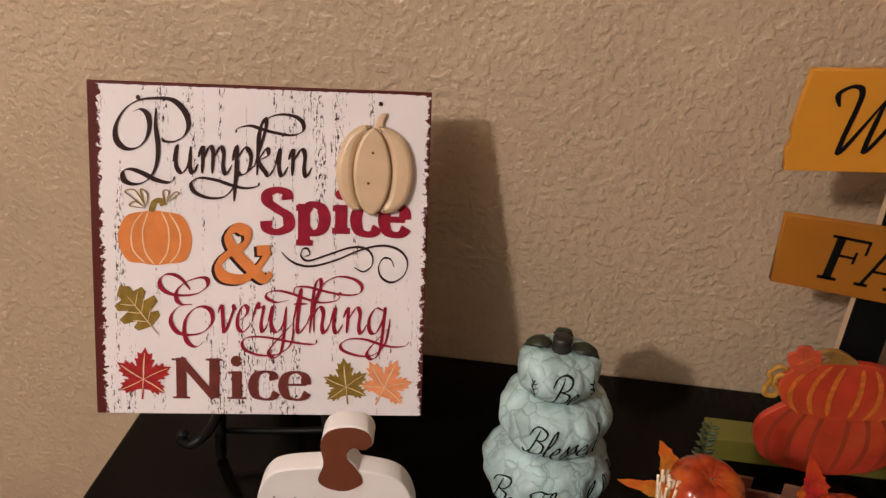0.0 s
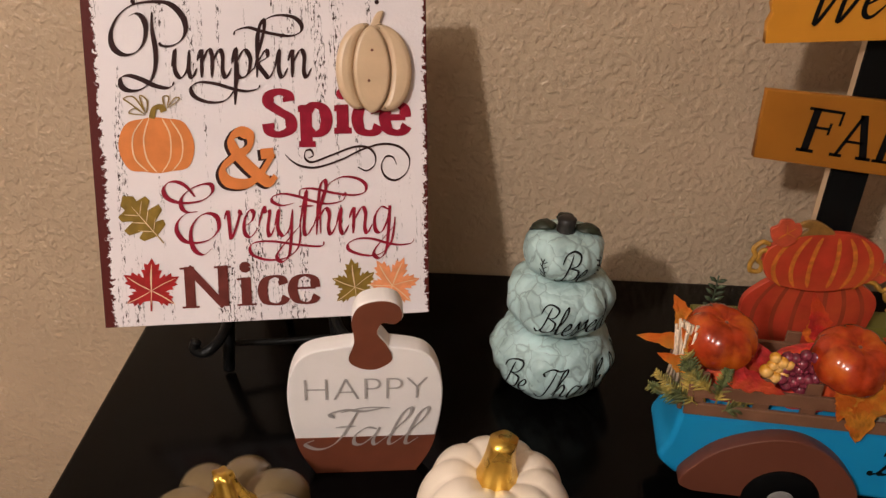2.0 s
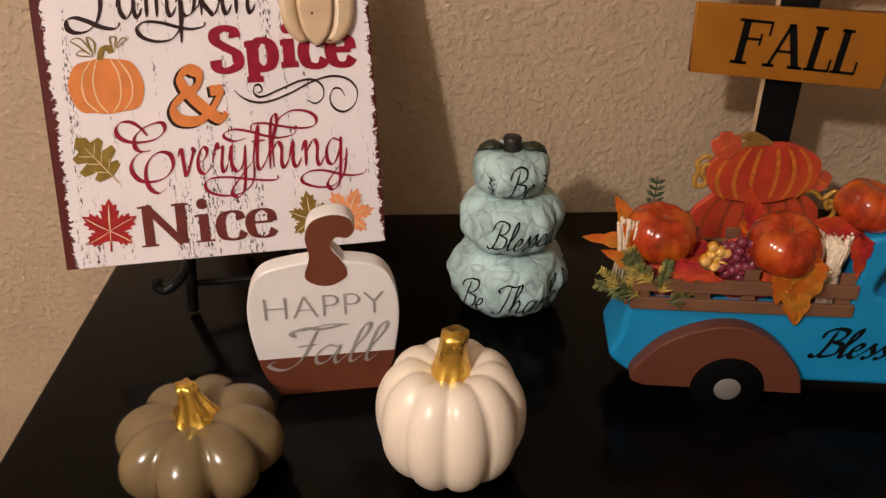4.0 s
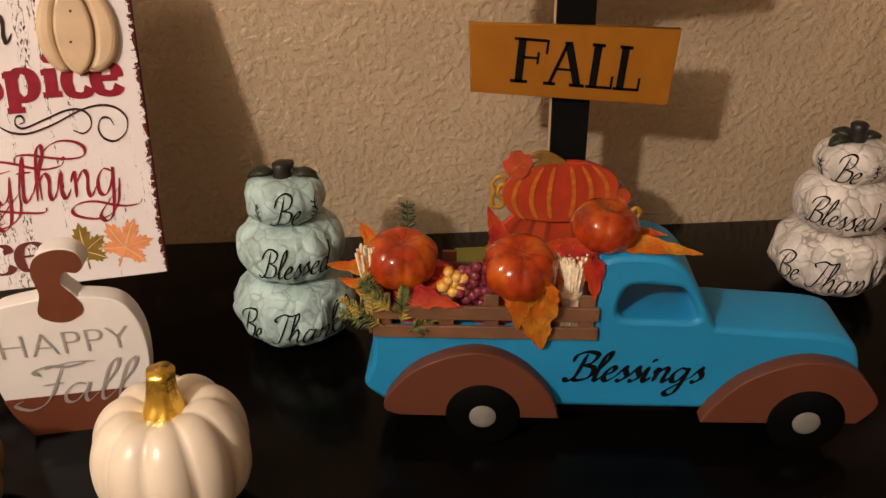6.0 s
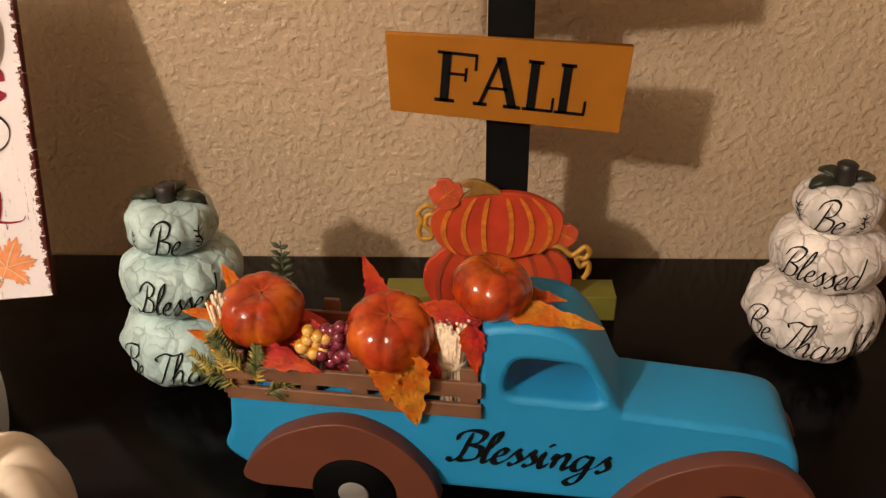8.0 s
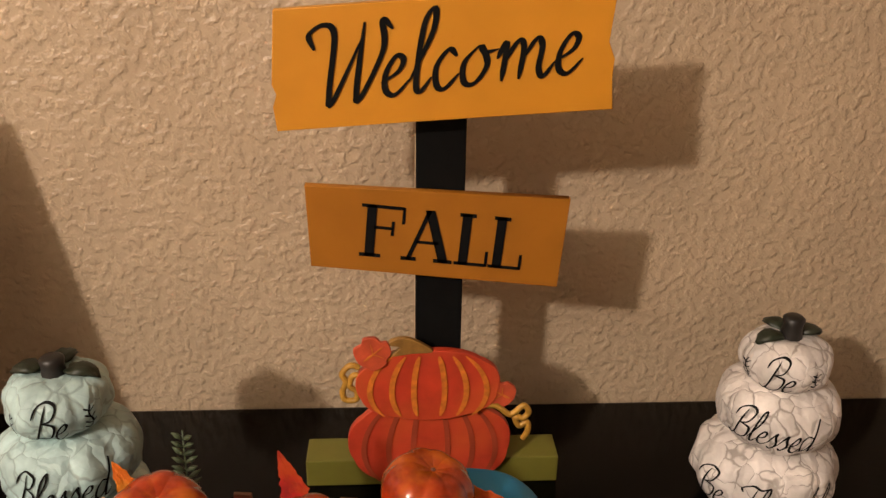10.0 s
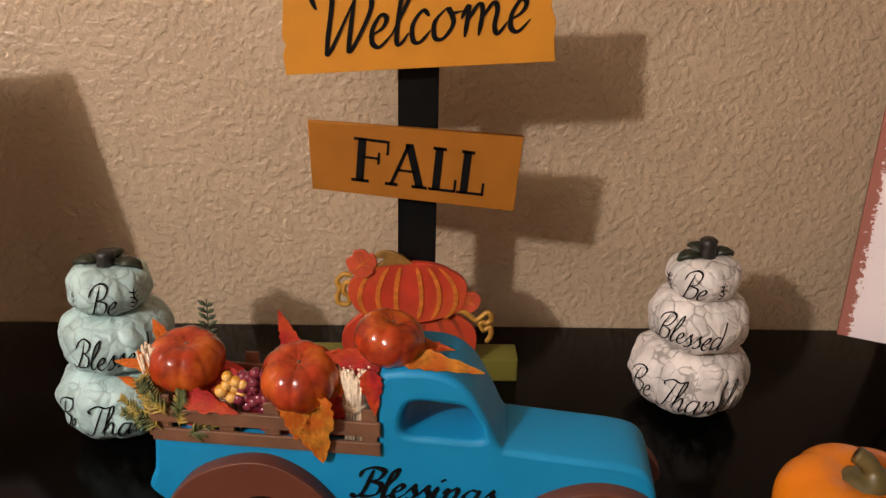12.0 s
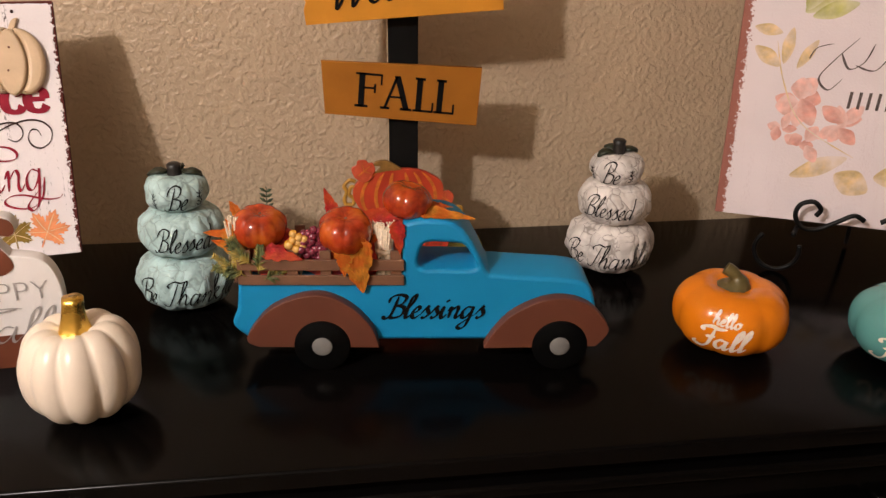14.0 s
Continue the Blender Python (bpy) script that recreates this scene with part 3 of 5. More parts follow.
slab("wall_north", 5.4, 0.12, 2.5, (0.9, WALL + 0.06, 1.22), M_WALL, "beige painted wall with knockdown plaster texture", "wall")
slab("wall_south", 5.4, 0.12, 2.5, (0.9, -3.06, 1.22), M_PLAIN, "beige painted plain room wall", "wall")
slab("wall_west", 0.12, 3.83, 2.5, (-1.86, -1.085, 1.22), M_PLAIN, "beige painted plain room wall", "wall")
slab("wall_east", 0.12, 3.83, 2.5, (3.66, -1.085, 1.22), M_PLAIN, "beige painted plain room wall", "wall")
slab("floor", 5.6, 4.1, 0.1, (0.9, -1.085, -0.08), M_FLOOR, "brown carpeted floor", "floor")
slab("ceiling", 5.6, 4.1, 0.1, (0.9, -1.085, 2.52), M_CEIL, "white painted ceiling", "ceiling")


# ---- black cabinet ----
def build_cabinet():
    x0, x1, y0, y1 = 0.237, 2.05, 0.262, 0.826
    c = thing("sideboard", pose((x0 + x1) / 2, (y0 + y1) / 2, 0), "glossy black lacquered wooden sideboard with moulded edge", "sideboard")
    w, d = x1 - x0, y1 - y0
    part("tabletop", box_bm(w, d, 0.022, 0.004, (0, 0, TOP - 0.011)), M_BLACK, c)
    part("moulding", box_bm(w - 0.012, d - 0.014, 0.012, 0.004, (0, 0.004, TOP - 0.0295)), M_BLACK, c)
    part("moulding", box_bm(w + 0.006, d - 0.002, 0.016, 0.006, (0, -0.003, TOP - 0.044)), M_BLACK, c)
    part("body", box_bm(w - 0.05, d - 0.03, 0.66, 0.003, (0, 0.008, 0.415)), M_BLACK, c)
    for k in range(3):
        x = (k - 1) * (w - 0.08) / 3
        dr = part("door", box_bm((w - 0.10) / 3, 0.018, 0.58, 0.004, (x, -d / 2 + 0.016, 0.41)), M_BLACK, c)
        part("handle", tube_bm([(x + 0.2, -d / 2 - 0.012, 0.45), (x + 0.2, -d / 2 - 0.012, 0.55)], 0.005), M_IRON, dr)
    for sx in (-1, 1):
        for sy in (-1, 1):
            part("leg", box_bm(0.06, 0.06, 0.115, 0.004, (sx * (w / 2 - 0.06), sy * (d / 2 - 0.06), 0.0275)), M_BLACK, c)


build_cabinet()


# ---- whitewashed word sign on its easel ----
def frame_matrix(center, u, v):
    x = Vector(u).normalized()
    z = (Vector(v) - x * Vector(v).dot(x)).normalized()
    y = z.cross(x)
    m = Matrix((x, y, z)).transposed().to_4x4()
    m.translation = center
    return m


def printed(name, bm, material, parent, lift=0.0006, label=""):
    return part(name, bm, material, parent, label, pose(0, -lift, 0), smooth=False)


def flat_leaf(name, x, z, R, turn, material, parent, seed, lobes=5, spread=4.2, sharp=0.55):
    me = cutout_mesh([maple_loop(R, lobes, sharp, spread, seed)], 0.0002)
    lf = part_mesh(name, me, material, parent, "", pose(x, -0.0007, z, 0, turn, 0), False)
    veins = [[(0, -0.42 * R), (0, 0.8 * R)]]
    for k in range(lobes):
        a = math.pi / 2 + spread * (k / (lobes - 1) - 0.5)
        veins.append([(0, 0), (0.40 * R * math.cos(a + 0.05), 0.40 * R * math.sin(a + 0.05)), (0.78 * R * math.cos(a), 0.78 * R * math.sin(a))])
    part("vein", strokes_bm(veins, R * 0.02, R * 0.035, n=4), M_VEIN, lf, "", pose(0, -0.0003, 0), False)
    return lf


def build_word_sign():
    W, H = 0.306, 0.309
    s = thing("word_sign", frame_matrix((0.3905, 0.6525, 1.020), (0.303, 0.055, -0.0035), (-0.017, 0.104, 0.2905)),
              "whitewashed square wooden sign with autumn lettering on black easel", "sign")
    bd = part("board", box_bm(W, 0.010, H, 0.0006, (0, 0.005, 0), 1), M_BOARD, s, "worn whitewashed board with maroon rim", smooth=False)
    # words
    printed("lettering", script("umpkin", -0.0795, 0.0745, 0.0245, 0.0009, 0.0044, 0.06, 0.955, 0.0), M_INK, bd)
    big_p = [[(-0.0929, 0.1317), (-0.0937, 0.1168), (-0.0919, 0.0992), (-0.0931, 0.0832), (-0.0986, 0.0706), (-0.1074, 0.0641), (-0.117, 0.0634), (-0.123, 0.0674), (-0.1228, 0.0746), (-0.1158, 0.0765), (-0.1055, 0.0731), (-0.0952, 0.0679), (-0.0848, 0.0655), (-0.0795, 0.0673), (-0.0777, 0.071)], [(-0.1128, 0.1278), (-0.1067, 0.1302), (-0.1008, 0.1263), (-0.0989, 0.1167), (-0.1021, 0.1043), (-0.1101, 0.0961), (-0.1205, 0.095), (-0.1281, 0.1019), (-0.1286, 0.1143), (-0.1213, 0.1284), (-0.1091, 0.1375), (-0.0936, 0.1404), (-0.0781, 0.1391), (-0.0679, 0.1297), (-0.0647, 0.1183), (-0.0683, 0.1085), (-0.0771, 0.1027), (-0.0858, 0.1025), (-0.0883, 0.1054)]]
    printed("lettering", strokes_bm(big_p, 0.0009, 0.0054), M_INK, bd)
    loops = [[(-0.0206, 0.0882), (-0.0216, 0.0738), (-0.0252, 0.063), (-0.0341, 0.0538), (-0.0482, 0.0526), (-0.0604, 0.0578), (-0.0629, 0.0659), (-0.055, 0.0705), (-0.041, 0.069), (-0.027, 0.0647), (-0.0147, 0.0623), (-0.0041, 0.0643), (-0.002, 0.0679)], [(-0.0228, 0.112), (-0.021, 0.1162), (-0.0104, 0.1189), (0.0002, 0.1161), (0.0125, 0.1133), (0.0267, 0.1116), (0.0364, 0.1151), (0.0373, 0.1223), (0.0302, 0.1284), (0.0161, 0.1298), (0.0046, 0.1251), (-0.0016, 0.1151), (-0.0035, 0.1007), (-0.0039, 0.0754)]]
    printed("lettering", strokes_bm(loops, 0.0009, 0.0042), M_INK, bd)
    printed("lettering", roman("Spice", 0.0, 0.0225, 0.0270, 0.22, 0.41, 0.21, 0.955), M_MAROON, bd)
    printed("lettering", roman("Nice", -0.0825, -0.1390, 0.0275, 0.08, 0.34, 0.07, 1.03), M_BROWNINK, bd)
    printed("lettering", script("verything", -0.0415, -0.0728, 0.0250, 0.0008, 0.0041, 0.08, 0.975, 0.0), M_MAROON, bd)
    big_e = [[(-0.0653, -0.0334), (-0.0719, -0.0245), (-0.0794, -0.0197), (-0.0879, -0.0198), (-0.0928, -0.0258), (-0.091, -0.0328), (-0.0835, -0.0376), (-0.0721, -0.0391), (-0.0587, -0.0369), (-0.05, -0.0302), (-0.0499, -0.0232), (-0.0566, -0.0219), (-0.0681, -0.0259), (-0.0768, -0.0336), (-0.0779, -0.0426), (-0.0732, -0.0475), (-0.0637, -0.0474)], [(-0.0637, -0.0474), (-0.0742, -0.0491), (-0.082, -0.0567), (-0.0831, -0.0657), (-0.0766, -0.0748), (-0.0651, -0.0767), (-0.0535, -0.0735), (-0.0457, -0.0643), (-0.0465, -0.0532), (-0.0541, -0.0493), (-0.0628, -0.0524), (-0.0696, -0.0616), (-0.0712, -0.0737), (-0.0681, -0.0838), (-0.0604, -0.0882), (-0.0526, -0.0826)]]
    printed("lettering", strokes_bm(big_e, 0.0008, 0.0046), M_MAROON, bd)
    tails = [[(0.0299, -0.0575), (0.0291, -0.077), (0.025, -0.0874), (0.0136, -0.0946), (-0.002, -0.0953), (-0.0149, -0.0905), (-0.0179, -0.0829), (-0.0117, -0.078), (0.0038, -0.0778), (0.0245, -0.0814), (0.0426, -0.0839), (0.0504, -0.0833), (0.0514, -0.0795)], [(0.1203, -0.0578), (0.1195, -0.0659), (0.1168, -0.0802), (0.111, -0.0895), (0.1013, -0.0947), (0.0875, -0.0938), (0.0757, -0.0888), (0.0747, -0.0827), (0.0834, -0.0781), (0.0971, -0.0784), (0.1129, -0.0833), (0.1247, -0.0853), (0.1355, -0.0841), (0.1388, -0.08)], [(0.0487, -0.0717), (0.0492, -0.0485), (0.053, -0.0323), (0.0597, -0.0233), (0.0712, -0.0181), (0.0848, -0.0199), (0.0926, -0.0258), (0.0917, -0.0329), (0.083, -0.0356), (0.0694, -0.0345), (0.054, -0.0313), (0.0424, -0.0285), (0.0318, -0.029), (0.0299, -0.0346)], [(0.0251, -0.0417), (0.0135, -0.0439), (0.0049, -0.04), (0.0058, -0.035), (0.0155, -0.0328), (0.0289, -0.0357), (0.0424, -0.0405), (0.056, -0.0434), (0.0695, -0.0412), (0.0733, -0.0361)]]
    printed("lettering", strokes_bm(tails, 0.0008, 0.0034), M_MAROON, bd)
    amp = [[(0.0075, 0.000), (-0.004, -0.020), (-0.017, -0.031), (-0.034, -0.029), (-0.039, -0.016), (-0.029, -0.004), (-0.015, 0.006), (-0.013, 0.018), (-0.022, 0.023), (-0.030, 0.015), (-0.025, 0.000), (-0.012, -0.017), (0.002, -0.030), (0.009, -0.024)],
           [(-0.004, -0.0005), (0.008, 0.0005)]]
    amp = [[(x, 0.0255 + (z - 0.023) * 0.88) for x, z in st] for st in amp]
    sh = strokes_bm(amp, 0.0055, 0.0115, 1.1, taper=False)
    bmesh.ops.translate(sh, vec=(-0.0028, 0, -0.0014), verts=sh.verts)
    printed("lettering_shadow", sh, M_INK, bd)
    printed("lettering", strokes_bm(amp, 0.005, 0.011, 1.1, taper=False), M_ORANGEINK, bd, 0.0012)
    swirl = [[(0.0184, 0.004), (0.0251, -0.0029), (0.0346, -0.0077), (0.0481, -0.0085), (0.0692, -0.0022), (0.0921, 0.008), (0.1114, 0.0123), (0.1269, 0.0086), (0.1352, -0.0022), (0.1322, -0.0153), (0.1216, -0.0224), (0.1118, -0.0185), (0.1082, -0.0086), (0.1125, 0.0), (0.1193, -0.0005), (0.1229, -0.0074)], [(0.0394, 0.0003), (0.0442, 0.0024), (0.0423, 0.0077), (0.0375, 0.0068), (0.0365, 0.0003), (0.0433, -0.0036), (0.0614, 0.0026), (0.0806, 0.0094), (0.0941, 0.0097), (0.1018, 0.0032), (0.102, -0.0067), (0.0943, -0.0128), (0.0856, -0.0089)]]
    printed("flourish", strokes_bm(swirl, 0.0008, 0.0024, 1.2), M_INK, bd)
    # printed pumpkin
    pk = part_mesh("printed_pumpkin", cutout_mesh([spline([(-0.1295, 0.008), (-0.122, 0.028), (-0.105, 0.033), (-0.0965, 0.034), (-0.087, 0.033), (-0.071, 0.029), (-0.063, 0.009), (-0.069, -0.011), (-0.085, -0.015), (-0.0965, -0.0165), (-0.108, -0.015), (-0.122, -0.012)], 6, True)], 0.0002), M_ORANGEINK, bd, "", pose(0, -0.0007, 0.0055), False)
    ribs = [[(-0.106, 0.033), (-0.116, 0.018), (-0.116, -0.002), (-0.105, -0.015)], [(-0.101, 0.034), (-0.107, 0.015), (-0.105, -0.004), (-0.097, -0.016)],
            [(-0.090, 0.033), (-0.084, 0.018), (-0.085, -0.003), (-0.093, -0.016)], [(-0.083, 0.032), (-0.074, 0.015), (-0.075, -0.003), (-0.084, -0.015)]]
    part("rib_line", strokes_bm(ribs, 0.0010, 0.0014), M_VEIN, pk, "", pose(0, -0.0004, 0), False)
    part("stem", strokes_bm([[(-0.099, 0.033), (-0.096, 0.042), (-0.090, 0.043), (-0.088, 0.039)]], 0.004, 0.006, taper=False), M_OLIVE, pk, "", pose(0, -0.0004, 0), False)
    curl = [[(-0.104, 0.036), (-0.116, 0.046), (-0.122, 0.051), (-0.113, 0.052), (-0.104, 0.038)], [(-0.105, 0.036), (-0.118, 0.038), (-0.113, 0.042), (-0.105, 0.037)], [(-0.104, 0.037), (-0.108, 0.053), (-0.102, 0.049), (-0.103, 0.038)],
            [(-0.087, 0.042), (-0.088, 0.052), (-0.083, 0.052), (-0.085, 0.043)], [(-0.085, 0.042), (-0.078, 0.051), (-0.074, 0.050), (-0.084, 0.042)]]
    part("tendril", strokes_bm(curl, 0.0008, 0.0014), M_OLIVE, pk, "", pose(0, -0.0004, 0), False)
    flat_leaf("printed_leaf", -0.1095, -0.1205, 0.0320, 4, M_REDLEAF, bd, 3)
    oak = part_mesh("printed_leaf", cutout_mesh([oak_loop(0.056, 0.020)], 0.0002), M_OLIVE, bd, "", pose(-0.0955, -0.0007, -0.0760, 0, -37, 0), False)
    veins = [[(0, 0), (0, 0.044)]] + [[(0, z), (q * 0.010, z + 0.009)] for z in (0.014, 0.024, 0.033) for q in (-1, 1)]
    part("vein", strokes_bm(veins, 0.0007, 0.0010, n=4), M_VEIN, oak, "", pose(0, -0.0003, 0), False)
    flat_leaf("printed_leaf", 0.0800, -0.1255, 0.0285, -6, M_OLIVE, bd, 7)
    flat_leaf("printed_leaf", 0.1165, -0.1255, 0.0320, 24, M_PEACH, bd, 9, 5, 3.8, 0.5)
    # raised wooden pumpkin
    wp = part_mesh("wooden_pumpkin", cutout_mesh([spline([(0.072, 0.083), (0.076, 0.104), (0.088, 0.117), (0.103, 0.119), (0.118, 0.116), (0.129, 0.104), (0.134, 0.082), (0.130, 0.058), (0.120, 0.048), (0.103, 0.044), (0.086, 0.049), (0.076, 0.062)], 6, True)], 0.004, 0.001), M_TAN, bd, "tan carved wooden pumpkin with three lobes", pose(0, -0.0048, 0), True)
    part_mesh("lobe", cutout_mesh([spline([(0.0675, 0.083), (0.073, 0.107), (0.086, 0.121), (0.099, 0.122), (0.088, 0.106), (0.0835, 0.083), (0.086, 0.060), (0.092, 0.047), (0.082, 0.0465), (0.071, 0.061)], 6, True)], 0.014, 0.0052), M_TAN, wp, "", pose(0, -0.0042, 0), True)
    part_mesh("lobe", cutout_mesh([spline([(0.1385, 0.081), (0.133, 0.105), (0.120, 0.119), (0.105, 0.122), (0.114, 0.106), (0.1180, 0.082), (0.115, 0.058), (0.108, 0.045), (0.121, 0.0440), (0.134, 0.057)], 6, True)], 0.014, 0.0052), M_TAN, wp, "", pose(0, -0.0042, 0), True)
    part_mesh("lobe", cutout_mesh([spline([(0.0835, 0.083), (0.089, 0.109), (0.101, 0.121), (0.112, 0.108), (0.1178, 0.082), (0.113, 0.055), (0.1005, 0.0415), (0.088, 0.055)], 6, True)], 0.012, 0.0030), M_TAN, wp, "", pose(0, -0.0066, 0), True)
    part_mesh("stem", cutout_mesh([spline([(0.100, 0.117), (0.102, 0.125), (0.107, 0.133), (0.113, 0.134), (0.110, 0.126), (0.109, 0.117)], 5, True)], 0.004, 0.0015), M_TAN, wp, "", pose(0, 0.0005, 0), True)
    for zz in (0.0985, 0.071):
        dm = lathe_bm([(0.0013, 0), (0.0013, 0.0006), (0.0006, 0.0009)], 12)
        part("nail", dm, M_BLOCKBROWN, wp, "", pose(0.1008 - (0.0985 - zz) * 0.13, -0.0064, zz, 90, 0, 0))
    for hx, hz in ((-0.1085, 0.1405), (0.107, 0.1425)):
        part("nail_hole", lathe_bm([(0.0021, 0), (0.0021, 0.0004), (0.001, 0.0006)], 12), M_INK, bd, "", pose(hx, -0.0002, hz, 90, 0, 0))
    return s


def rod(name, pts, r, parent, n=8, k=6, closed=False):
    return part(name, tube_bm(spline(pts, k), r, n), M_IRON, parent)


def build_easel(name, m):
    """A small iron plate easel: two thick legs with curled ledges and a back leg."""
    e = thing(name, m, "black wrought iron tabletop easel with curled ledges", "easel", "iron easels")
    for s in (-1, 1):
        rod("front_leg", [(s * 0.056, -0.004, 0.004), (s * 0.053, -0.005, 0.040), (s * 0.050, 0.000, 0.075), (s * 0.042, 0.022, 0.150), (s * 0.018, 0.052, 0.240)], 0.0058, e)
        rod("ledge", [(s * 0.052, -0.002, 0.062), (s * 0.056, -0.026, 0.061), (s * 0.064, -0.040, 0.058), (s * 0.074, -0.042, 0.053), (s * 0.081, -0.041, 0.058), (s * 0.079, -0.040, 0.066)], 0.0052, e)
    rod("stretcher", [(-0.052, 0.004, 0.030), (0, 0.006, 0.027), (0.052, 0.004, 0.030)], 0.0036, e)
    rod("back_leg", [(0, 0.056, 0.240), (0, 0.085, 0.12), (0, 0.110, 0.004)], 0.0045, e)
    rod("hinge", [(-0.018, 0.052, 0.240), (0.018, 0.052, 0.240)], 0.0045, e)
    return e


build_word_sign()
build_easel("easel", pose(0.402, 0.626, TOP, 0, 0, 10))


# ---- happy fall block ----
def build_block():
    b = thing("pumpkin_block", pose(0.500, 0.4815, TOP, 0, 0, 6) @ Matrix.Diagonal((0.95, 1, 0.98, 1)), "white and chestnut wooden pumpkin block with silver lettering", "decoration")
    outline = [(-0.046, 0.0), (-0.060, 0.028), (-0.0675, 0.070), (-0.066, 0.105), (-0.052, 0.130), (-0.020, 0.138), (0, 0.1385), (0.020, 0.138), (0.052, 0.130), (0.066, 0.105), (0.0675, 0.070), (0.060, 0.028), (0.046, 0.0)]
    sm = [p for p in spline(outline, 6)]
    body = part_mesh("body", cutout_mesh([sm], 0.019, 0.0014), M_WHITE, b)
    low = [p for p in sm if p.y < 0.044]
    left = [p for p in low if p.x < 0]
    right = [p for p in low if p.x >= 0]
    cut = [(v.x * 1.0, v.y) for v in left] + [(v.x * 1.0, v.y) for v in right]
    part_mesh("painted_base", cutout_mesh([cut], 0.0006), M_BLOCKBROWN, body, "chestnut painted lower third", pose(0, -0.0006, 0), False)
    stem_out = spline([(-0.019, 0.134), (-0.014, 0.150), (-0.016, 0.170), (-0.009, 0.185), (0.008, 0.190), (0.022, 0.186), (0.027, 0.174), (0.020, 0.166), (0.010, 0.167), (0.006, 0.158), (0.014, 0.146), (0.018, 0.134)], 6, True)
    st = part_mesh("stem", cutout_mesh([stem_out], 0.019, 0.0010), M_WHITE, b, "", pose(0.005, 0, -0.006))
    face = spline([(-0.019, 0.132), (-0.014, 0.150), (-0.016, 0.170), (-0.009, 0.184), (0.008, 0.189), (0.022, 0.185), (0.026, 0.174), (0.020, 0.167), (0.010, 0.168), (0.005, 0.158), (0.013, 0.146), (0.018, 0.132), (0.010, 0.124), (0.0, 0.121), (-0.012, 0.124)], 6, True)
    part_mesh("stem_face", cutout_mesh([face], 0.0006), M_BLOCKBROWN, st, "", pose(0, -0.0008, 0), False)
    hp = print_mesh("HAPPY", 0.034, -0.0007, 0, 1.10)
    part_mesh("lettering", hp, M_SILVER, body, "", pose(-0.0565, -0.0010, 0.0835), False)
    part("lettering", script("Fall", -0.046, 0.033, 0.0195, 0.0011, 0.0042, 0.40, 1.62), M_SILVER, body, "", pose(0, -0.0013, 0), False)
    part("lettering", strokes_bm([[(-0.022, 0.070), (0.000, 0.075), (0.022, 0.074)]], 0.001, 0.002), M_SILVER, body, "", pose(0, -0.0013, 0), False)


build_block()


# ---- ceramic pumpkins ----
def build_pumpkin(name, x, y, R, H, ribs, material, label, turn=0, groove=0.12, stem=None, square=2.3, dimple=0.18):
    p = thing(name, pose(x, y, TOP, 0, 0, turn), label, "pumpkin", "ceramic pumpkins")
    part("body", pumpkin_bm(R, H, ribs, groove, dimple, square=square), material, p)
    return p


def flared_stem(p, z0, h, r0, r1, material, lean=0.0, flute=0.14, label=""):
    bm = bmesh.new()
    rows = []
    for i in range(9):
        t = i / 8
        r = r1 + (r0 - r1) * (1 - t) ** 2.2
        rows.append([bm.verts.new((r * (1 + flute * math.cos(5 * 2 * math.pi * k / 40)) * math.cos(2 * math.pi * k / 40) + lean * t * t, r * (1 + flute * math.cos(5 * 2 * math.pi * k / 40)) * math.sin(2 * math.pi * k / 40), z0 + h * t)) for k in range(40)])
    for a, b in zip(rows, rows[1:]):
        for k in range(40):
            bm.faces.new((a[k], a[(k + 1) % 40], b[(k + 1) % 40], b[k]))
    bm.faces.new(rows[-1])
    part("stem", bm, material, p, label)


wp = build_pumpkin("white_pumpkin", 0.605, 0.3820, 0.0585, 0.115, 10, M_CREAM, "glossy cream ceramic pumpkin with gold stem", 12, 0.10, square=2.25)
flared_stem(wp, 0.092, 0.041, 0.0180, 0.0100, M_GOLD, 0.003, 0.05, "gold metallic stem")
tp = build_pumpkin("taupe_pumpkin", 0.410, 0.380, 0.0655, 0.074, 8, M_TAUPE, "glossy taupe ceramic pumpkin with gold stem", 20, 0.20, square=2.2)
flared_stem(tp, 0.052, 0.041, 0.0260, 0.0070, M_GOLD, -0.004, 0.16, "gold metallic stem")


def wrap_on(bm, R, m=None):
    """Bends writing round the front of a modelled pumpkin, a hair above its surface."""
    if m is not None:
        bm = bm.copy()
        bmesh.ops.transform(bm, matrix=m, verts=bm.verts)
    tree = BVHTree.FromBMesh(bm)

    def f(x, z, up):
        a = x / R - math.pi / 2
        d = Vector((math.cos(a), math.sin(a), 0))
        hit = tree.ray_cast(d * R * 3 + Vector((0, 0, z)), -d)[0]
        p = hit if hit else d * R + Vector((0, 0, z))
        return p + d * (0.0006 + up * 2)
    return f


op = build_pumpkin("orange_pumpkin", 1.323, 0.441, 0.067, 0.090, 7, M_ORANGE, "glossy orange ceramic pumpkin with white lettering", -28, 0.06, square=2.3)
part("stem", tube_bm(spline([(0, 0, 0.072), (0.002, 0, 0.084), (-0.004, 0.0, 0.094), (-0.013, 0, 0.099)], 6), [0.024 - 0.0165 * min(1, i / 9) for i in range(19)], 12), M_MOSS, op, "olive glazed curled stem")
tw = wrap_on(pumpkin_bm(0.067, 0.090, 7, 0.06, 0.18, square=2.3), 0.067)
part("lettering", script("Fall", -0.034, 0.026, 0.0130, 0.0028, 0.0060, 0.22, 1.5, wrap=tw), M_PINKW, op)
part("lettering", script("hello", -0.020, 0.056, 0.0068, 0.0020, 0.0032, 0.22, 1.5, wrap=tw), M_PINKW, op)
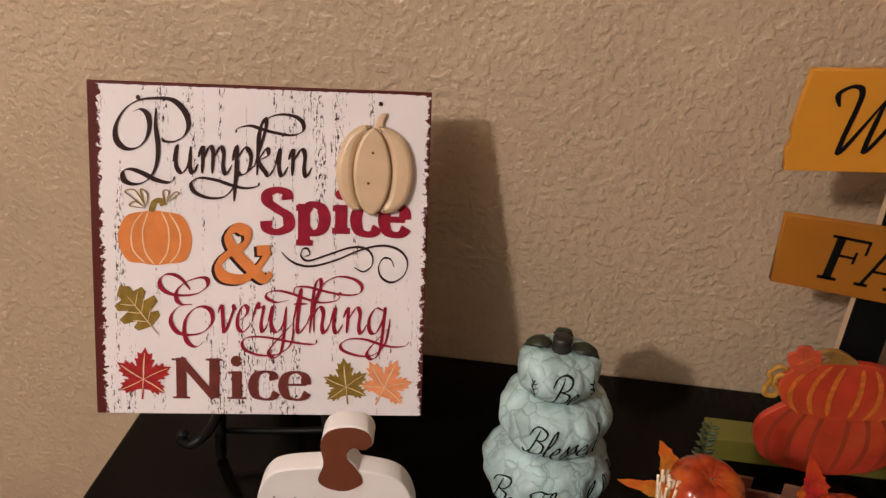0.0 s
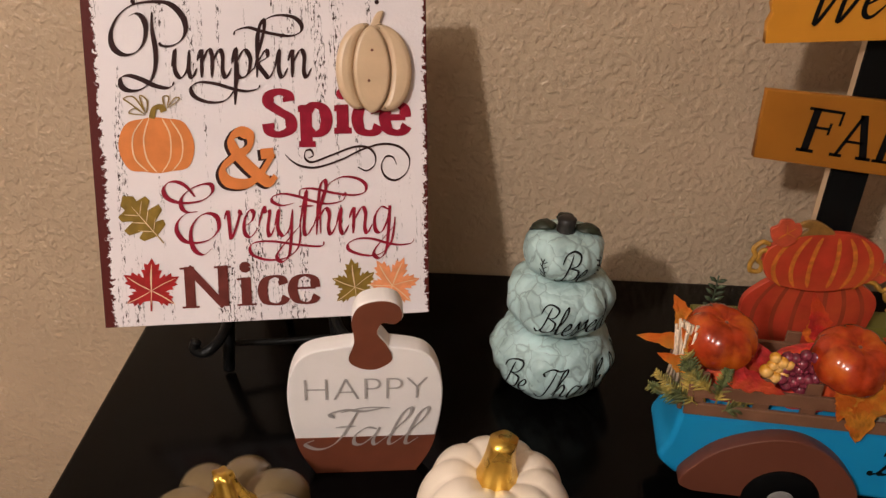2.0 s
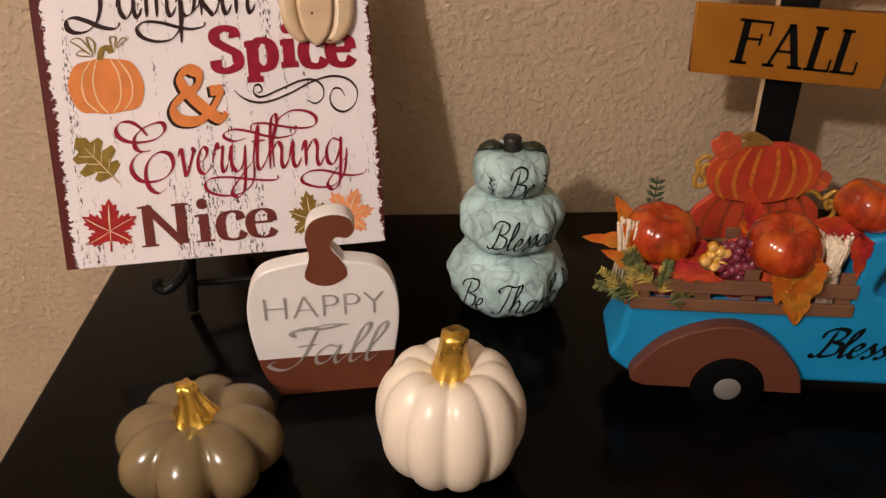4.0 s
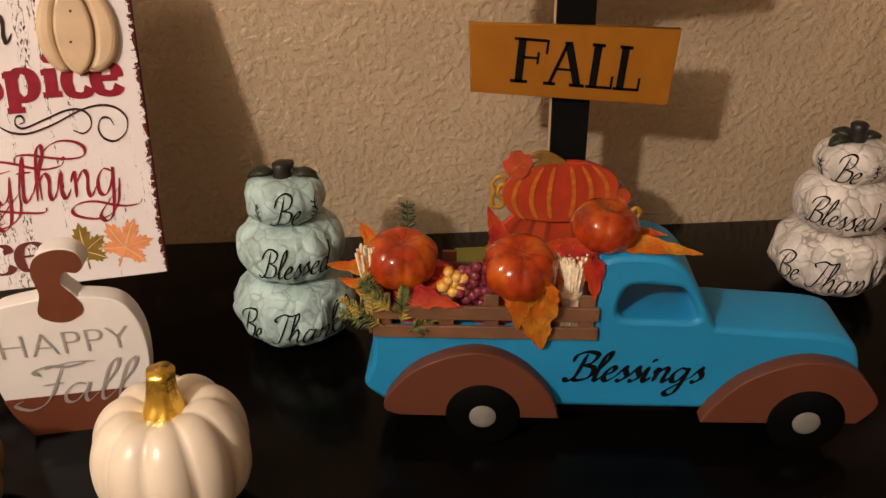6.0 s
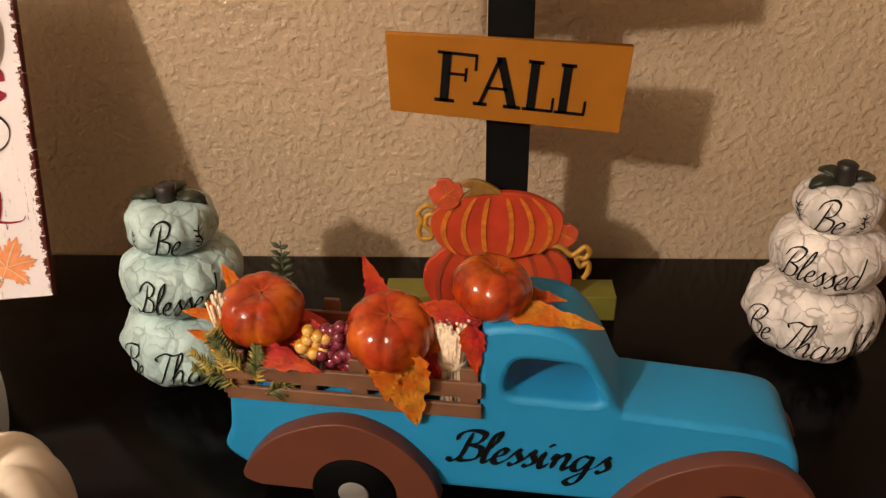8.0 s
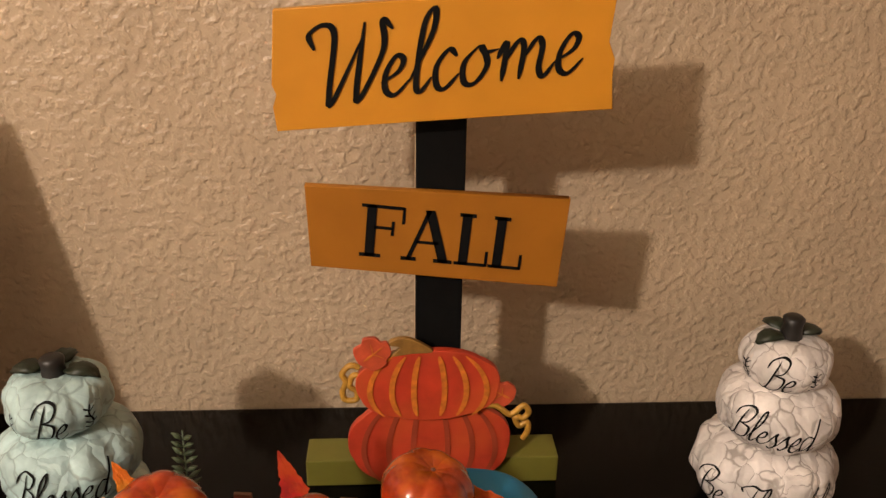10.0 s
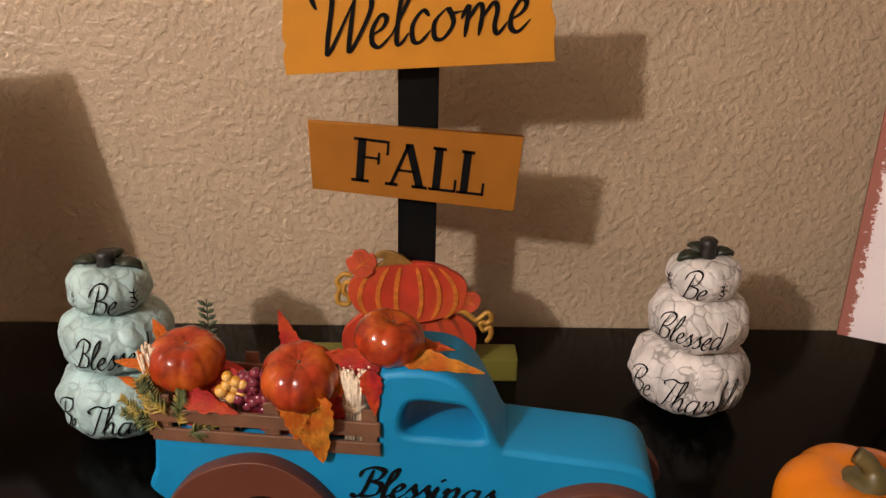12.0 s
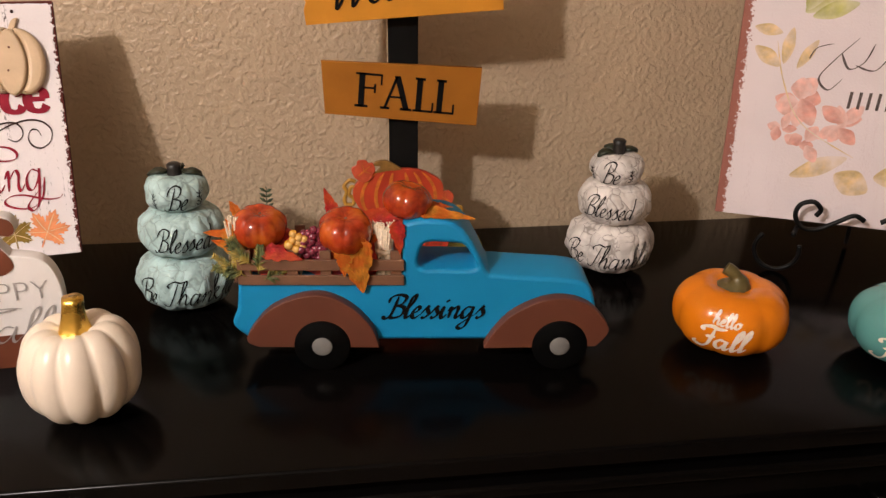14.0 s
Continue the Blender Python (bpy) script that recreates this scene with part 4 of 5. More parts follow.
tl = build_pumpkin("teal_pumpkin", 1.517, 0.388, 0.065, 0.088, 7, M_TEALC, "glossy teal ceramic pumpkin with white lettering", -38, 0.06, square=2.3)
part("stem", tube_bm(spline([(0, 0, 0.070), (0.002, 0, 0.084), (-0.003, 0.0, 0.095), (-0.012, 0, 0.100)], 6), [0.020 - 0.0135 * min(1, i / 8) for i in range(19)], 12), M_MOSS, tl, "olive glazed curled stem")
part("lettering", script("Fall", -0.032, 0.022, 0.0130, 0.0022, 0.0048, 0.22, 1.45, wrap=wrap_on(pumpkin_bm(0.065, 0.088, 7, 0.06, 0.18, square=2.3), 0.065)), M_PINKW, tl)


# ---- stacked pumpkins ----
def build_stack(name, x, y, turn, material, leaf_mat, label, seed, face, wide=(1.0, 1.0, 1.0), tall=0.199, start=-0.068, start2=-0.047, start3=-0.026, heights=()):
    s = thing(name, pose(x, y, TOP, 0, 0, turn), label, "figurine", "stacked pumpkins")
    tiers = tuple((r * w, h, z, dx) for r, w, (h, z), dx in zip((0.0635, 0.0550, 0.0425), wide, heights, (0.0, 0.001, 0.0)))
    crown = heights[2][0] + heights[2][1]
    shapes = []
    for k, (R, H, z, dx) in enumerate(tiers):
        bm = pumpkin_bm(R, H, 9, 0.05, 0.10, 108, 30, 2.45, 0.0, seed + k, 0.08)
        shapes.append(bm.copy())
        part("pumpkin", bm, material, s, "", pose(dx, 0, z, 0, 0, 17 * k))
    part("stem", lathe_bm([(0.0110, crown - 0.012), (0.0092, crown - 0.006), (0.0082, tall - 0.008), (0.0090, tall - 0.002), (0.0065, tall)], 14), M_STEM, s, "black painted stem")
    for a in (4, 92, 176):
        bm = bmesh.new()
        bmesh.ops.create_icosphere(bm, subdivisions=3, radius=1)
        for v in bm.verts:
            f = 1 + 0.25 * noise.noise(v.co * 2.3 + Vector((a, seed, 0)))
            taper = 1 - 0.35 * v.co.x
            v.co = (v.co.x * 0.0125 * f, v.co.y * 0.0082 * f * taper, v.co.z * 0.0036 * f - 0.004 * v.co.x * v.co.x)
        part("leaf", bm, leaf_mat, s, "dark painted leaf", pose(0.0245 * wide[2] * math.cos(radians(a)), 0.0245 * wide[2] * math.sin(radians(a)), crown - 0.0005, 0, 12, a))
    R, H, z, dx = tiers[2]
    wrap = wrap_on(shapes[2], R, Matrix.Rotation(radians(34 + turn - face), 4, "Z"))
    bm = bmesh.new()
    for side in (-1, 1):
        x0 = start3 + (0.046 if side > 0 else -0.012)
        ribbon(bm, spline([(x0, 0.012), (x0 + 0.002, 0.018), (x0 - 0.001, 0.025), (x0 + 0.001, 0.032)], 5), 0.0010, 0.0014, 0.6, wrap)
        for k in range(4):
            for q in (-1, 1):
                zz = 0.012 + 0.005 * k
                ribbon(bm, spline([(x0 + 0.001, zz), (x0 + q * 0.0022, zz + 0.0015), (x0 + q * 0.0042, zz + 0.0030)], 4), 0.0007, 0.0015, 0.6, wrap)
    part("painted_vine", bm, M_LETTER, s, "", pose(dx, 0, z, 0, 0, face - turn))
    for words, tier, x0, z0, size in (("Be Thankful", 0, start, 0.022, 0.0162), ("Blessed", 1, start2, 0.021, 0.0142), ("Be", 2, start3, 0.0095, 0.0148)):
        R, H, z, dx = tiers[tier]
        wrap = wrap_on(shapes[tier], R, Matrix.Rotation(radians(17 * tier + turn - face), 4, "Z"))
        part("lettering", script(words, x0, z0, size, 0.0011, 0.0022, 0.3, 1.0, 0.0, wrap), M_LETTER, s, "", pose(dx, 0, z, 0, 0, face - turn))
    return s


build_stack("turquoise_stacked_pumpkins", 0.673, 0.623, -6, M_TURQ, M_DARKLEAF, "three stacked turquoise washed resin pumpkins with black script", 2, 6, (0.955, 0.95, 0.90), 0.188, start2=-0.034, start3=-0.015, heights=((0.080, 0), (0.067, 0.070), (0.049, 0.129)))
build_stack("white_stacked_pumpkins", 1.249, 0.668, 14, M_CHALK, M_DARKLEAF, "three stacked chalk white resin pumpkins with black script", 12, -20, (0.955, 0.925, 0.855), 0.189, -0.070, -0.045, -0.024, ((0.080, 0), (0.066, 0.070), (0.049, 0.125)))


# ---- welcome fall post sign ----
def build_post_sign():
    s = thing("post_sign", pose(0.957, 0.70, TOP), "black post sign with ochre welcome and fall boards", "sign")
    part("post", box_bm(0.039, 0.012, 0.40, 0.001, (0.003, 0.009, 0.226), 1), M_POST, s, "black painted post", smooth=False)
    part("bare_edge", box_bm(0.0006, 0.0096, 0.396, 0, (-0.01672, 0.0092, 0.226)), M_TAN, s, "unpainted tan wood edge", smooth=False)
    part("base", box_bm(0.230, 0.034, 0.028, 0.0015, (0, 0.017, 0.014)), M_GREENB, s, "olive green painted base block", smooth=False)
    X, Z = 0.957, TOP
    wl = [(0.841 - X, 1.226 - Z), (0.900 - X, 1.231 - Z), (1.081 - X, 1.243 - Z), (1.078 - X, 1.206 - Z), (1.083 - X, 1.194 - Z), (1.0825 - X, 1.180 - Z), (1.085 - X, 1.157 - Z), (0.95 - X, 1.148 - Z), (0.839 - X, 1.140 - Z), (0.837 - X, 1.158 - Z), (0.840 - X, 1.167 - Z), (0.837 - X, 1.174 - Z)]
    b1 = cutout("board", [wl], 0.009, M_WELC, s, "ochre painted welcome board with notched ends", (0, -0.019, 0), 0.0006)
    part("spacer", box_bm(0.03, 0.014, 0.04, 0, (0, -0.0035, 0.385)), M_POST, s)
    part("lettering", script("Welcome", 0.866 - X, 1.160 - Z, 0.0275, 0.0027, 0.0050, 0.15, 1.19, 0.130), M_LETTER, b1, "", pose(0, -0.0008, 0), False)
    fl = [(0.855 - X, 1.094 - Z), (1.062 - X, 1.082 - Z), (1.0565 - X, 1.005 - Z), (0.857 - X, 1.026 - Z)]
    b2 = cutout("board", [fl], 0.008, M_FALLB, s, "caramel painted fall board", (0, -0.0075, 0), 0.0006)
    letters = bmesh.new()
    h = 0.0435

    def letter(x, z, bars):
        t = bars_bm([(x + a + 0.085 * (b - h / 2), z + b - 0.11 * a, x + c + 0.085 * (d - h / 2), z + d - 0.11 * c, w * 1.08) for a, b, c, d, w in bars])
        me = bpy.data.meshes.new("t")
        t.to_mesh(me)
        t.free()
        letters.from_mesh(me)
        bpy.data.meshes.remove(me)
    F = [(0.009, 0, 0.009, h, 0.0070), (0.001, 0.001, 0.018, 0.001, 0.0030), (0.001, h - 0.001, 0.034, h - 0.001, 0.0026), (0.034, h - 0.014, 0.034, h, 0.0022), (0.011, 0.025, 0.026, 0.025, 0.0024), (0.026, 0.019, 0.026, 0.031, 0.0022)]
    A = [(0.0045, 0, 0.019, h, 0.0034), (0.033, 0, 0.019, h, 0.0070), (-0.001, 0.001, 0.011, 0.001, 0.0030), (0.025, 0.001, 0.040, 0.001, 0.0030), (0.010, 0.016, 0.028, 0.016, 0.0024)]
    Lb = [(0.008, 0, 0.008, h, 0.0070), (0.001, 0.001, 0.027, 0.001, 0.0026), (0.002, h - 0.001, 0.015, h - 0.001, 0.0030), (0.0265, 0, 0.0265, 0.013, 0.0022)]
    for x, dz, bars in ((0.0080, 0.0020, F), (0.0430, -0.0020, A), (0.0835, -0.0065, Lb), (0.1110, -0.0095, Lb)):
        letter(0.888 - X + x, 1.034 - Z + dz, bars)
    part("lettering", letters, M_LETTER, b2, "", pose(0, -0.0008, 0), False)
    # pumpkin cut-outs
    for name, cx, cz, rx, rz, yy, upper in (("lower_pumpkin", -0.0035, 0.051, 0.0725, 0.047, -0.008, False), ("upper_pumpkin", -0.0055, 0.1150, 0.0620, 0.0350, -0.014, True)):
        loop = []
        for i in range(120):
            a = 2 * math.pi * i / 120
            k = 1 - 0.03 * (1 - abs(math.sin(3.5 * a + 0.5)))
            loop.append((cx + rx * k * math.copysign(abs(math.cos(a)) ** 0.92, math.cos(a)), cz + rz * k * math.copysign(abs(math.sin(a)) ** 0.84, math.sin(a))))
        pk = cutout(name, [loop], 0.008, M_CUTR, s, "red-orange painted pumpkin cut-out with yellow rib strokes", (0, yy, 0), 0.0008)
        ribs = []
        for bow in (-0.80, -0.50, -0.20, 0.22, 0.52, 0.80):
            ribs.append([(cx + rx * bow * math.sqrt(1 - 0.72 * q * q) * (1 - 0.10 * q), cz + rz * q) for q in (0.86, 0.6, 0.3, 0.0, -0.3, -0.6, -0.84)])
        part("rib_stroke", strokes_bm(ribs, 0.0012, 0.0048, 0.0), M_CUTY if upper else M_CUTE, pk, "", pose(0, -0.0008, 0), False)
        if not upper:
            continue
        stem = spline([(cx + 0.003, cz + 0.034), (cx - 0.004, cz + 0.041), (cx - 0.018, cz + 0.0475), (cx - 0.030, cz + 0.046), (cx - 0.034, cz + 0.041), (cx - 0.024, cz + 0.0385), (cx - 0.033, cz + 0.030), (cx - 0.015, cz + 0.0325)], 5, True)
        cutout("stem", [stem], 0.005, M_CUTB, pk, "flat olive brown stem", (0, -0.001, 0), 0.0008)
        for lx, lz, r, turn in ((-0.047, 0.034, 0.019, 50), (0.064, -0.010, 0.015, -60)):
            lf = cutout("leaf", [spline([(-0.15 * r, -0.75 * r), (-0.68 * r, -0.52 * r), (-0.66 * r, -0.1 * r), (-0.82 * r, 0.2 * r), (-0.52 * r, 0.62 * r), (-0.2 * r, 0.66 * r), (0, 0.86 * r), (0.5 * r, 0.66 * r), (0.62 * r, 0.3 * r), (0.8 * r, 0.1 * r), (0.68 * r, -0.48 * r), (0.2 * r, -0.72 * r)], 5, True)], 0.004, M_CUTL, pk, "", (cx + lx, 0.001 if lx > 0 else -0.003, cz + lz), 0.0005, False, turn)
            veins = [[(0, -r * 0.5), (0, 0), (r * 0.5 * math.sin(q), r * 0.6 * math.cos(q))] for q in (-1.1, 0, 1.1)]
            part("vein", strokes_bm(veins, 0.0007, 0.0012, 0.0), M_CUTY, lf, "", pose(0, -0.0008, 0), False)
        # curled yellow tendrils with small eyes
        curls = (
            [(-0.058, 0.018), (-0.066, 0.020), (-0.073, 0.012), (-0.070, 0.004), (-0.073, -0.006), (-0.071, -0.014), (-0.062, -0.014), (-0.061, -0.006), (-0.067, 0.000), (-0.064, 0.010), (-0.058, 0.010)],
            [(0.048, -0.022), (0.060, -0.023), (0.072, -0.032), (0.083, -0.023), (0.088, -0.030), (0.083, -0.036), (0.076, -0.034), (0.080, -0.044), (0.087, -0.040), (0.088, -0.050), (0.084, -0.058)],
        )
        for c in curls:
            part("tendril", tube_bm([(cx + q.x, 0.003, cz + q.y) for q in spline(c, 6)], 0.0028, 6), M_CUTT, pk, "yellow painted curling tendril")


build_post_sign()


# ---- toy truck ----
def build_truck():
    t = thing("toy_truck", pose(0.844, 0.4375, TOP + 0.003, 0, 0, -6.2), "blue wooden toy pickup truck with harvest filled bed", "toy truck")
    FB, D = 0.0136, 0.066
    outer = spline([(-0.084, 0.030), (-0.100, 0.046), (-0.094, 0.066), (-0.0905, 0.096)], 5) + [Vector((-0.090, 0.104)), Vector((0.088, 0.104))]
    outer += spline([(0.0885, 0.110), (0.089, 0.160), (0.094, 0.170), (0.115, 0.1735), (0.140, 0.171), (0.158, 0.158), (0.172, 0.134), (0.183, 0.1115), (0.192, 0.109), (0.235, 0.106), (0.275, 0.103), (0.294, 0.096), (0.303, 0.078), (0.306, 0.050), (0.299, 0.028)], 5)
    outer += [Vector((0.2, 0.027)), Vector((0.0, 0.027))]
    win = spline([(0.106, 0.124), (0.110, 0.141), (0.118, 0.147), (0.140, 0.1465), (0.155, 0.144), (0.164, 0.132), (0.170, 0.119), (0.160, 0.115), (0.130, 0.1155), (0.112, 0.116)], 5, True)
    body = part_mesh("body", cutout_mesh([outer, win], D, 0.0048), M_BLUE, t, "bright blue painted wooden body", pose(0, FB, 0))
    part("lettering", script("Blessings", 0.067, 0.0560, 0.0138, 0.0016, 0.0056, 0.36, 1.24), M_LETTER, body, "", pose(0, -0.0007, 0), False)
    for x0, x1, top_z, peak, front in ((-0.082, 0.063, 0.0895, -0.007, False), (0.180, 0.318, 0.084, 0.252, True)):
        if front:
            arc = [(x0, 0.024), (x0 + 0.008, 0.040), (x0 + 0.030, 0.066), (x0 + 0.062, 0.083), (x0 + 0.090, 0.086), (x0 + 0.116, 0.077), (x1 - 0.002, 0.055), (x1, 0.042), (x1 - 0.012, 0.026)]
        else:
            arc = [(x0 + 0.012, 0.026), (x0, 0.032), (x0 + 0.003, 0.045), (x0 + 0.026, 0.072), (x0 + 0.060, 0.088), (x0 + 0.088, 0.089), (x0 + 0.115, 0.075), (x1 - 0.008, 0.050), (x1, 0.025)]
        loop = spline(arc, 6)
        fe = part_mesh("fender", cutout_mesh([loop], FB + 0.001, 0.0010), M_FENDER, t, "brown painted wooden fender", pose(0, 0, 0))
        fb = part_mesh("fender", cutout_mesh([loop], FB, 0.0010), M_FENDER, t, "brown painted wooden fender", pose(0, FB + D - 0.001, 0))
    hub_x = (0.0, 0.2648)
    for x in hub_x:
        for y, side in ((-0.0022, 1), (FB + D + 0.008, -1)):
            w = part("wheel", lathe_bm([(0.0298, 0), (0.0310, 0.0012), (0.0310, 0.0118), (0.0298, 0.013)], 40), M_TYRE, t, "black painted wooden wheel", pose(x, y + (0.013 if side > 0 else 0.0), 0.028, 90, 0, 0))
            if side > 0:
                part("hubcap", lathe_bm([(0.0112, 0), (0.0112, 0.001), (0.0104, 0.0016)], 28), M_HUB, w, "grey painted hub", pose(0, 0, 0.0126))
    # stake rails round the bed
    for yy in (FB - 0.004, FB + D + 0.0005):
        for z0, z1 in ((0.0980, 0.1095), (0.1155, 0.1280)):
            part("rail", box_bm(0.180, 0.0035, z1 - z0, 0.0006, (0.001, yy + 0.0018, (z0 + z1) / 2), 1), M_RAIL, t, "", smooth=False)
        for x in (-0.080, -0.030, 0.006, 0.040, 0.082):
            part("stake", box_bm(0.012, 0.003, 0.039, 0.0005, (x, yy + 0.005, 0.1180), 1), M_RAIL, t, "", smooth=False)
    for z in (0.105, 0.124):
        part("rail", box_bm(0.0035, D, 0.012, 0.0006, (-0.0915, FB + D / 2, z), 1), M_RAIL, t, "", smooth=False)
    for yy in (0.012, D - 0.012):
        part("stake", box_bm(0.003, 0.010, 0.050, 0.0005, (-0.0885, FB + yy, 0.114), 1), M_RAIL, t, "", smooth=False)
    # glossy mini pumpkins
    for i, (x, y, z, R, tilt, roll) in enumerate(((-0.0690, 0.042, 0.132, 0.0300, -8, 6), (0.0260, 0.027, 0.136, 0.0300, -16, -4), (0.0895, 0.038, 0.166, 0.0268, -10, 8))):
        p = part("mini_pumpkin", pumpkin_bm(R, R * 1.56, 9, 0.055, 0.14, square=2.2, seed=i, rough=0.06), M_GLOSS, t, "shiny dark orange mini pumpkin", pose(x, y, z, tilt * -1, roll, 30 * i))
        part("stem", lathe_bm([(0.0026, R * 1.22), (0.0018, R * 1.32), (0.0012, R * 1.36)], 8), M_BLOCKBROWN, p)
    # straw bundle and foundation
    rnd = random.Random(4)
    for cx, cy, z0, hh, n, r in ((0.069, 0.028, 0.104, 0.063, 210, 0.0120), (-0.092, 0.034, 0.112, 0.058, 34, 0.012), (-0.030, 0.028, 0.104, 0.034, 26, 0.010)):
        bm = bmesh.new()
        for k in range(n):
            a, q = rnd.uniform(0, 6.28), r * math.sqrt(rnd.random())
            x, y = cx + q * math.cos(a), cy + q * math.sin(a)
            fl = 1.0 + rnd.uniform(-0.10, 0.14)
            b2 = tube_bm([(x, y, z0), (cx + (x - cx) * 0.75, cy + (y - cy) * 0.75, z0 + hh * 0.5), (cx + (x - cx) * fl, cy + (y - cy) * fl, z0 + hh * rnd.uniform(0.86, 1.03))], 0.0012, 5)
            me = bpy.data.meshes.new("s")
            b2.to_mesh(me)
            b2.free()
            bm.from_mesh(me)
            bpy.data.meshes.remove(me)
        tagged(part("straw", bm, M_STRAW, t, "bundle of pale straw"), kind="stuff")
    part("straw_core", lathe_bm([(0.0112, 0.104), (0.0092, 0.126), (0.0092, 0.134), (0.0125, 0.162)], 16), M_STRAW, t, "", pose(0.069, 0.028, 0))
    part("straw_tie", lathe_bm([(0.0102, 0), (0.0108, 0.003), (0.0102, 0.006)], 16), M_STRAW, t, "", pose(0.069, 0.028, 0.130))
    # cloth leaves
    # each: material, x, y, z, length, width, direction across the front, lean back from upright, curl
    front_leaves = (
        (M_FABG, 0.034, 0.003, 0.160, 0.072, 0.050, -80, -6, 0.02),
        (M_FABG, 0.028, 0.005, 0.150, 0.040, 0.026, -92, -3, 0.02),
        (M_FABG, -0.084, 0.046, 0.142, 0.046, 0.018, 176, 14, 0.06),
        (M_FABR, 0.018, 0.056, 0.150, 0.045, 0.022, 110, 10, 0.05),
        (M_FABO, 0.014, 0.058, 0.148, 0.030, 0.024, 104, 12, 0.1),
    )
    other_leaves = (
        (M_FABG, -0.082, 0.022, 0.134, 0.036, 0.020, 160, 10, 0.08),
        (M_FABG, -0.082, 0.024, 0.138, 0.036, 0.016, 120, 8, 0.05),
        (M_FABG, 0.100, 0.028, 0.1780, 0.068, 0.024, -15, 62, -0.04),
        (M_FABO, 0.098, 0.044, 0.1790, 0.046, 0.022, -4, 72, -0.05),
        (M_FABR, 0.083, 0.014, 0.172, 0.038, 0.020, -84, 0, 0.05),
        (M_FABR, 0.086, 0.026, 0.168, 0.040, 0.030, 165, 20, 0.1),
        (M_FABR, -0.062, 0.014, 0.140, 0.046, 0.022, -16, 20, 0.05),
        (M_FABR, -0.046, 0.030, 0.140, 0.040, 0.030, 6, 60, 0.0),
        (M_FABO, 0.050, 0.020, 0.146, 0.022, 0.012, 24, 30, 0.3),
        (M_FABG, -0.082, 0.056, 0.142, 0.040, 0.026, 120, 20, 0.1),
    )
    for i, (mt, x, y, z, L, W, a, back, curl) in enumerate(front_leaves + other_leaves):
        xa = Vector((math.cos(radians(a)), 0, math.sin(radians(a))))
        za = Matrix.Rotation(radians(-back), 3, "X") @ Vector((0, -1, 0))
        xa = (xa - za * xa.dot(za)).normalized()
        m = Matrix((xa, za.cross(xa), za)).transposed().to_4x4()
        m.translation = (x, y, z)
        part("cloth_leaf", leaf_bm(L, W, curl, 0.22, 3, i), mt, t, "crinkled autumn cloth leaf", m)
    # moss bed under the pumpkins
    for x, rx2 in ((-0.050, 0.034), (0.010, 0.034), (0.062, 0.026)):
        bm = bmesh.new()
        bmesh.ops.create_icosphere(bm, subdivisions=3, radius=1)
        for v in bm.verts:
            f = 1 + 0.18 * noise.noise(v.co * 4)
            v.co = (v.co.x * rx2 * f, v.co.y * 0.026 * f, v.co.z * 0.034 * f)
        part("filling", bm, M_FABR, t, "", pose(x, 0.046, 0.116))
    # berries
    for mt, cx, cz, n, rad, spread in ((M_BERRYP, -0.005, 0.143, 26, 0.0049, 0.0155), (M_BERRYY, -0.0255, 0.145, 9, 0.0052, 0.0100)):
        for k in range(n):
            bm = bmesh.new()
            bmesh.ops.create_icosphere(bm, subdivisions=2, radius=rad * rnd.uniform(0.85, 1.1))
            a = k * 2.4
            q = spread * math.sqrt((k + 0.5) / n)
            part("berry", bm, mt, t, "", pose(cx + q * math.cos(a), 0.020 + rnd.uniform(-0.004, 0.004), cz + 1.25 * q * math.sin(a)))
    # pine sprigs
    sprigs = ((-0.074, 0.010, 0.112, 0.046, 62, 150), (-0.080, 0.008, 0.110, 0.042, 28, 175), (-0.066, 0.009, 0.112, 0.034, 78, 60), (-0.072, 0.006, 0.124, 0.034, 38, 195), (-0.084, 0.010, 0.118, 0.036, 70, 170),
              (-0.086, 0.012, 0.108, 0.034, 10, 190), (-0.060, 0.008, 0.106, 0.030, 20, 20), (-0.0665, 0.086, 0.134, 0.050, 88, 60))
    olive_leaf = sprigs[-1]
    for sprig in sprigs:
        sx, sy, sz, L, ang, az = sprig
        paired = sprig is olive_leaf
        bm = bmesh.new()
        d = Vector((math.cos(radians(ang)) * math.cos(radians(az)), 0.3 * math.cos(radians(ang)), math.sin(radians(ang)))).normalized()
        p0 = Vector((sx, sy, sz))
        pieces = [tube_bm([p0, p0 + d * L], 0.0007, 4)]
        side = d.cross(Vector((0, 1, 0))).normalized()
        for k in range(7 if paired else 16):
            q = p0 + d * L * (0.12 + 0.88 * k / (7 if paired else 16))
            for s in (-1, 1):
                w = (d * 0.7 + side * s + Vector((0, rnd.uniform(-0.5, 0.5), 0))).normalized() * 0.010 * (1.1 - 0.6 * k / 16)
                pieces.append(tube_bm([q, q + w * 0.55, q + w], [0.0008, 0.0020, 0.0003] if paired else [0.0009, 0.0010, 0.0002], 5))
        for b2 in pieces:
            me = bpy.data.meshes.new("s")
            b2.to_mesh(me)
            b2.free()
            bm.from_mesh(me)
            bpy.data.meshes.remove(me)
        part("leafy_sprig" if paired else "pine_sprig", bm, M_SPRIG if paired else M_GREENS, t, "dark green leafy sprig" if paired else "dusty green pine sprig")


build_truck()


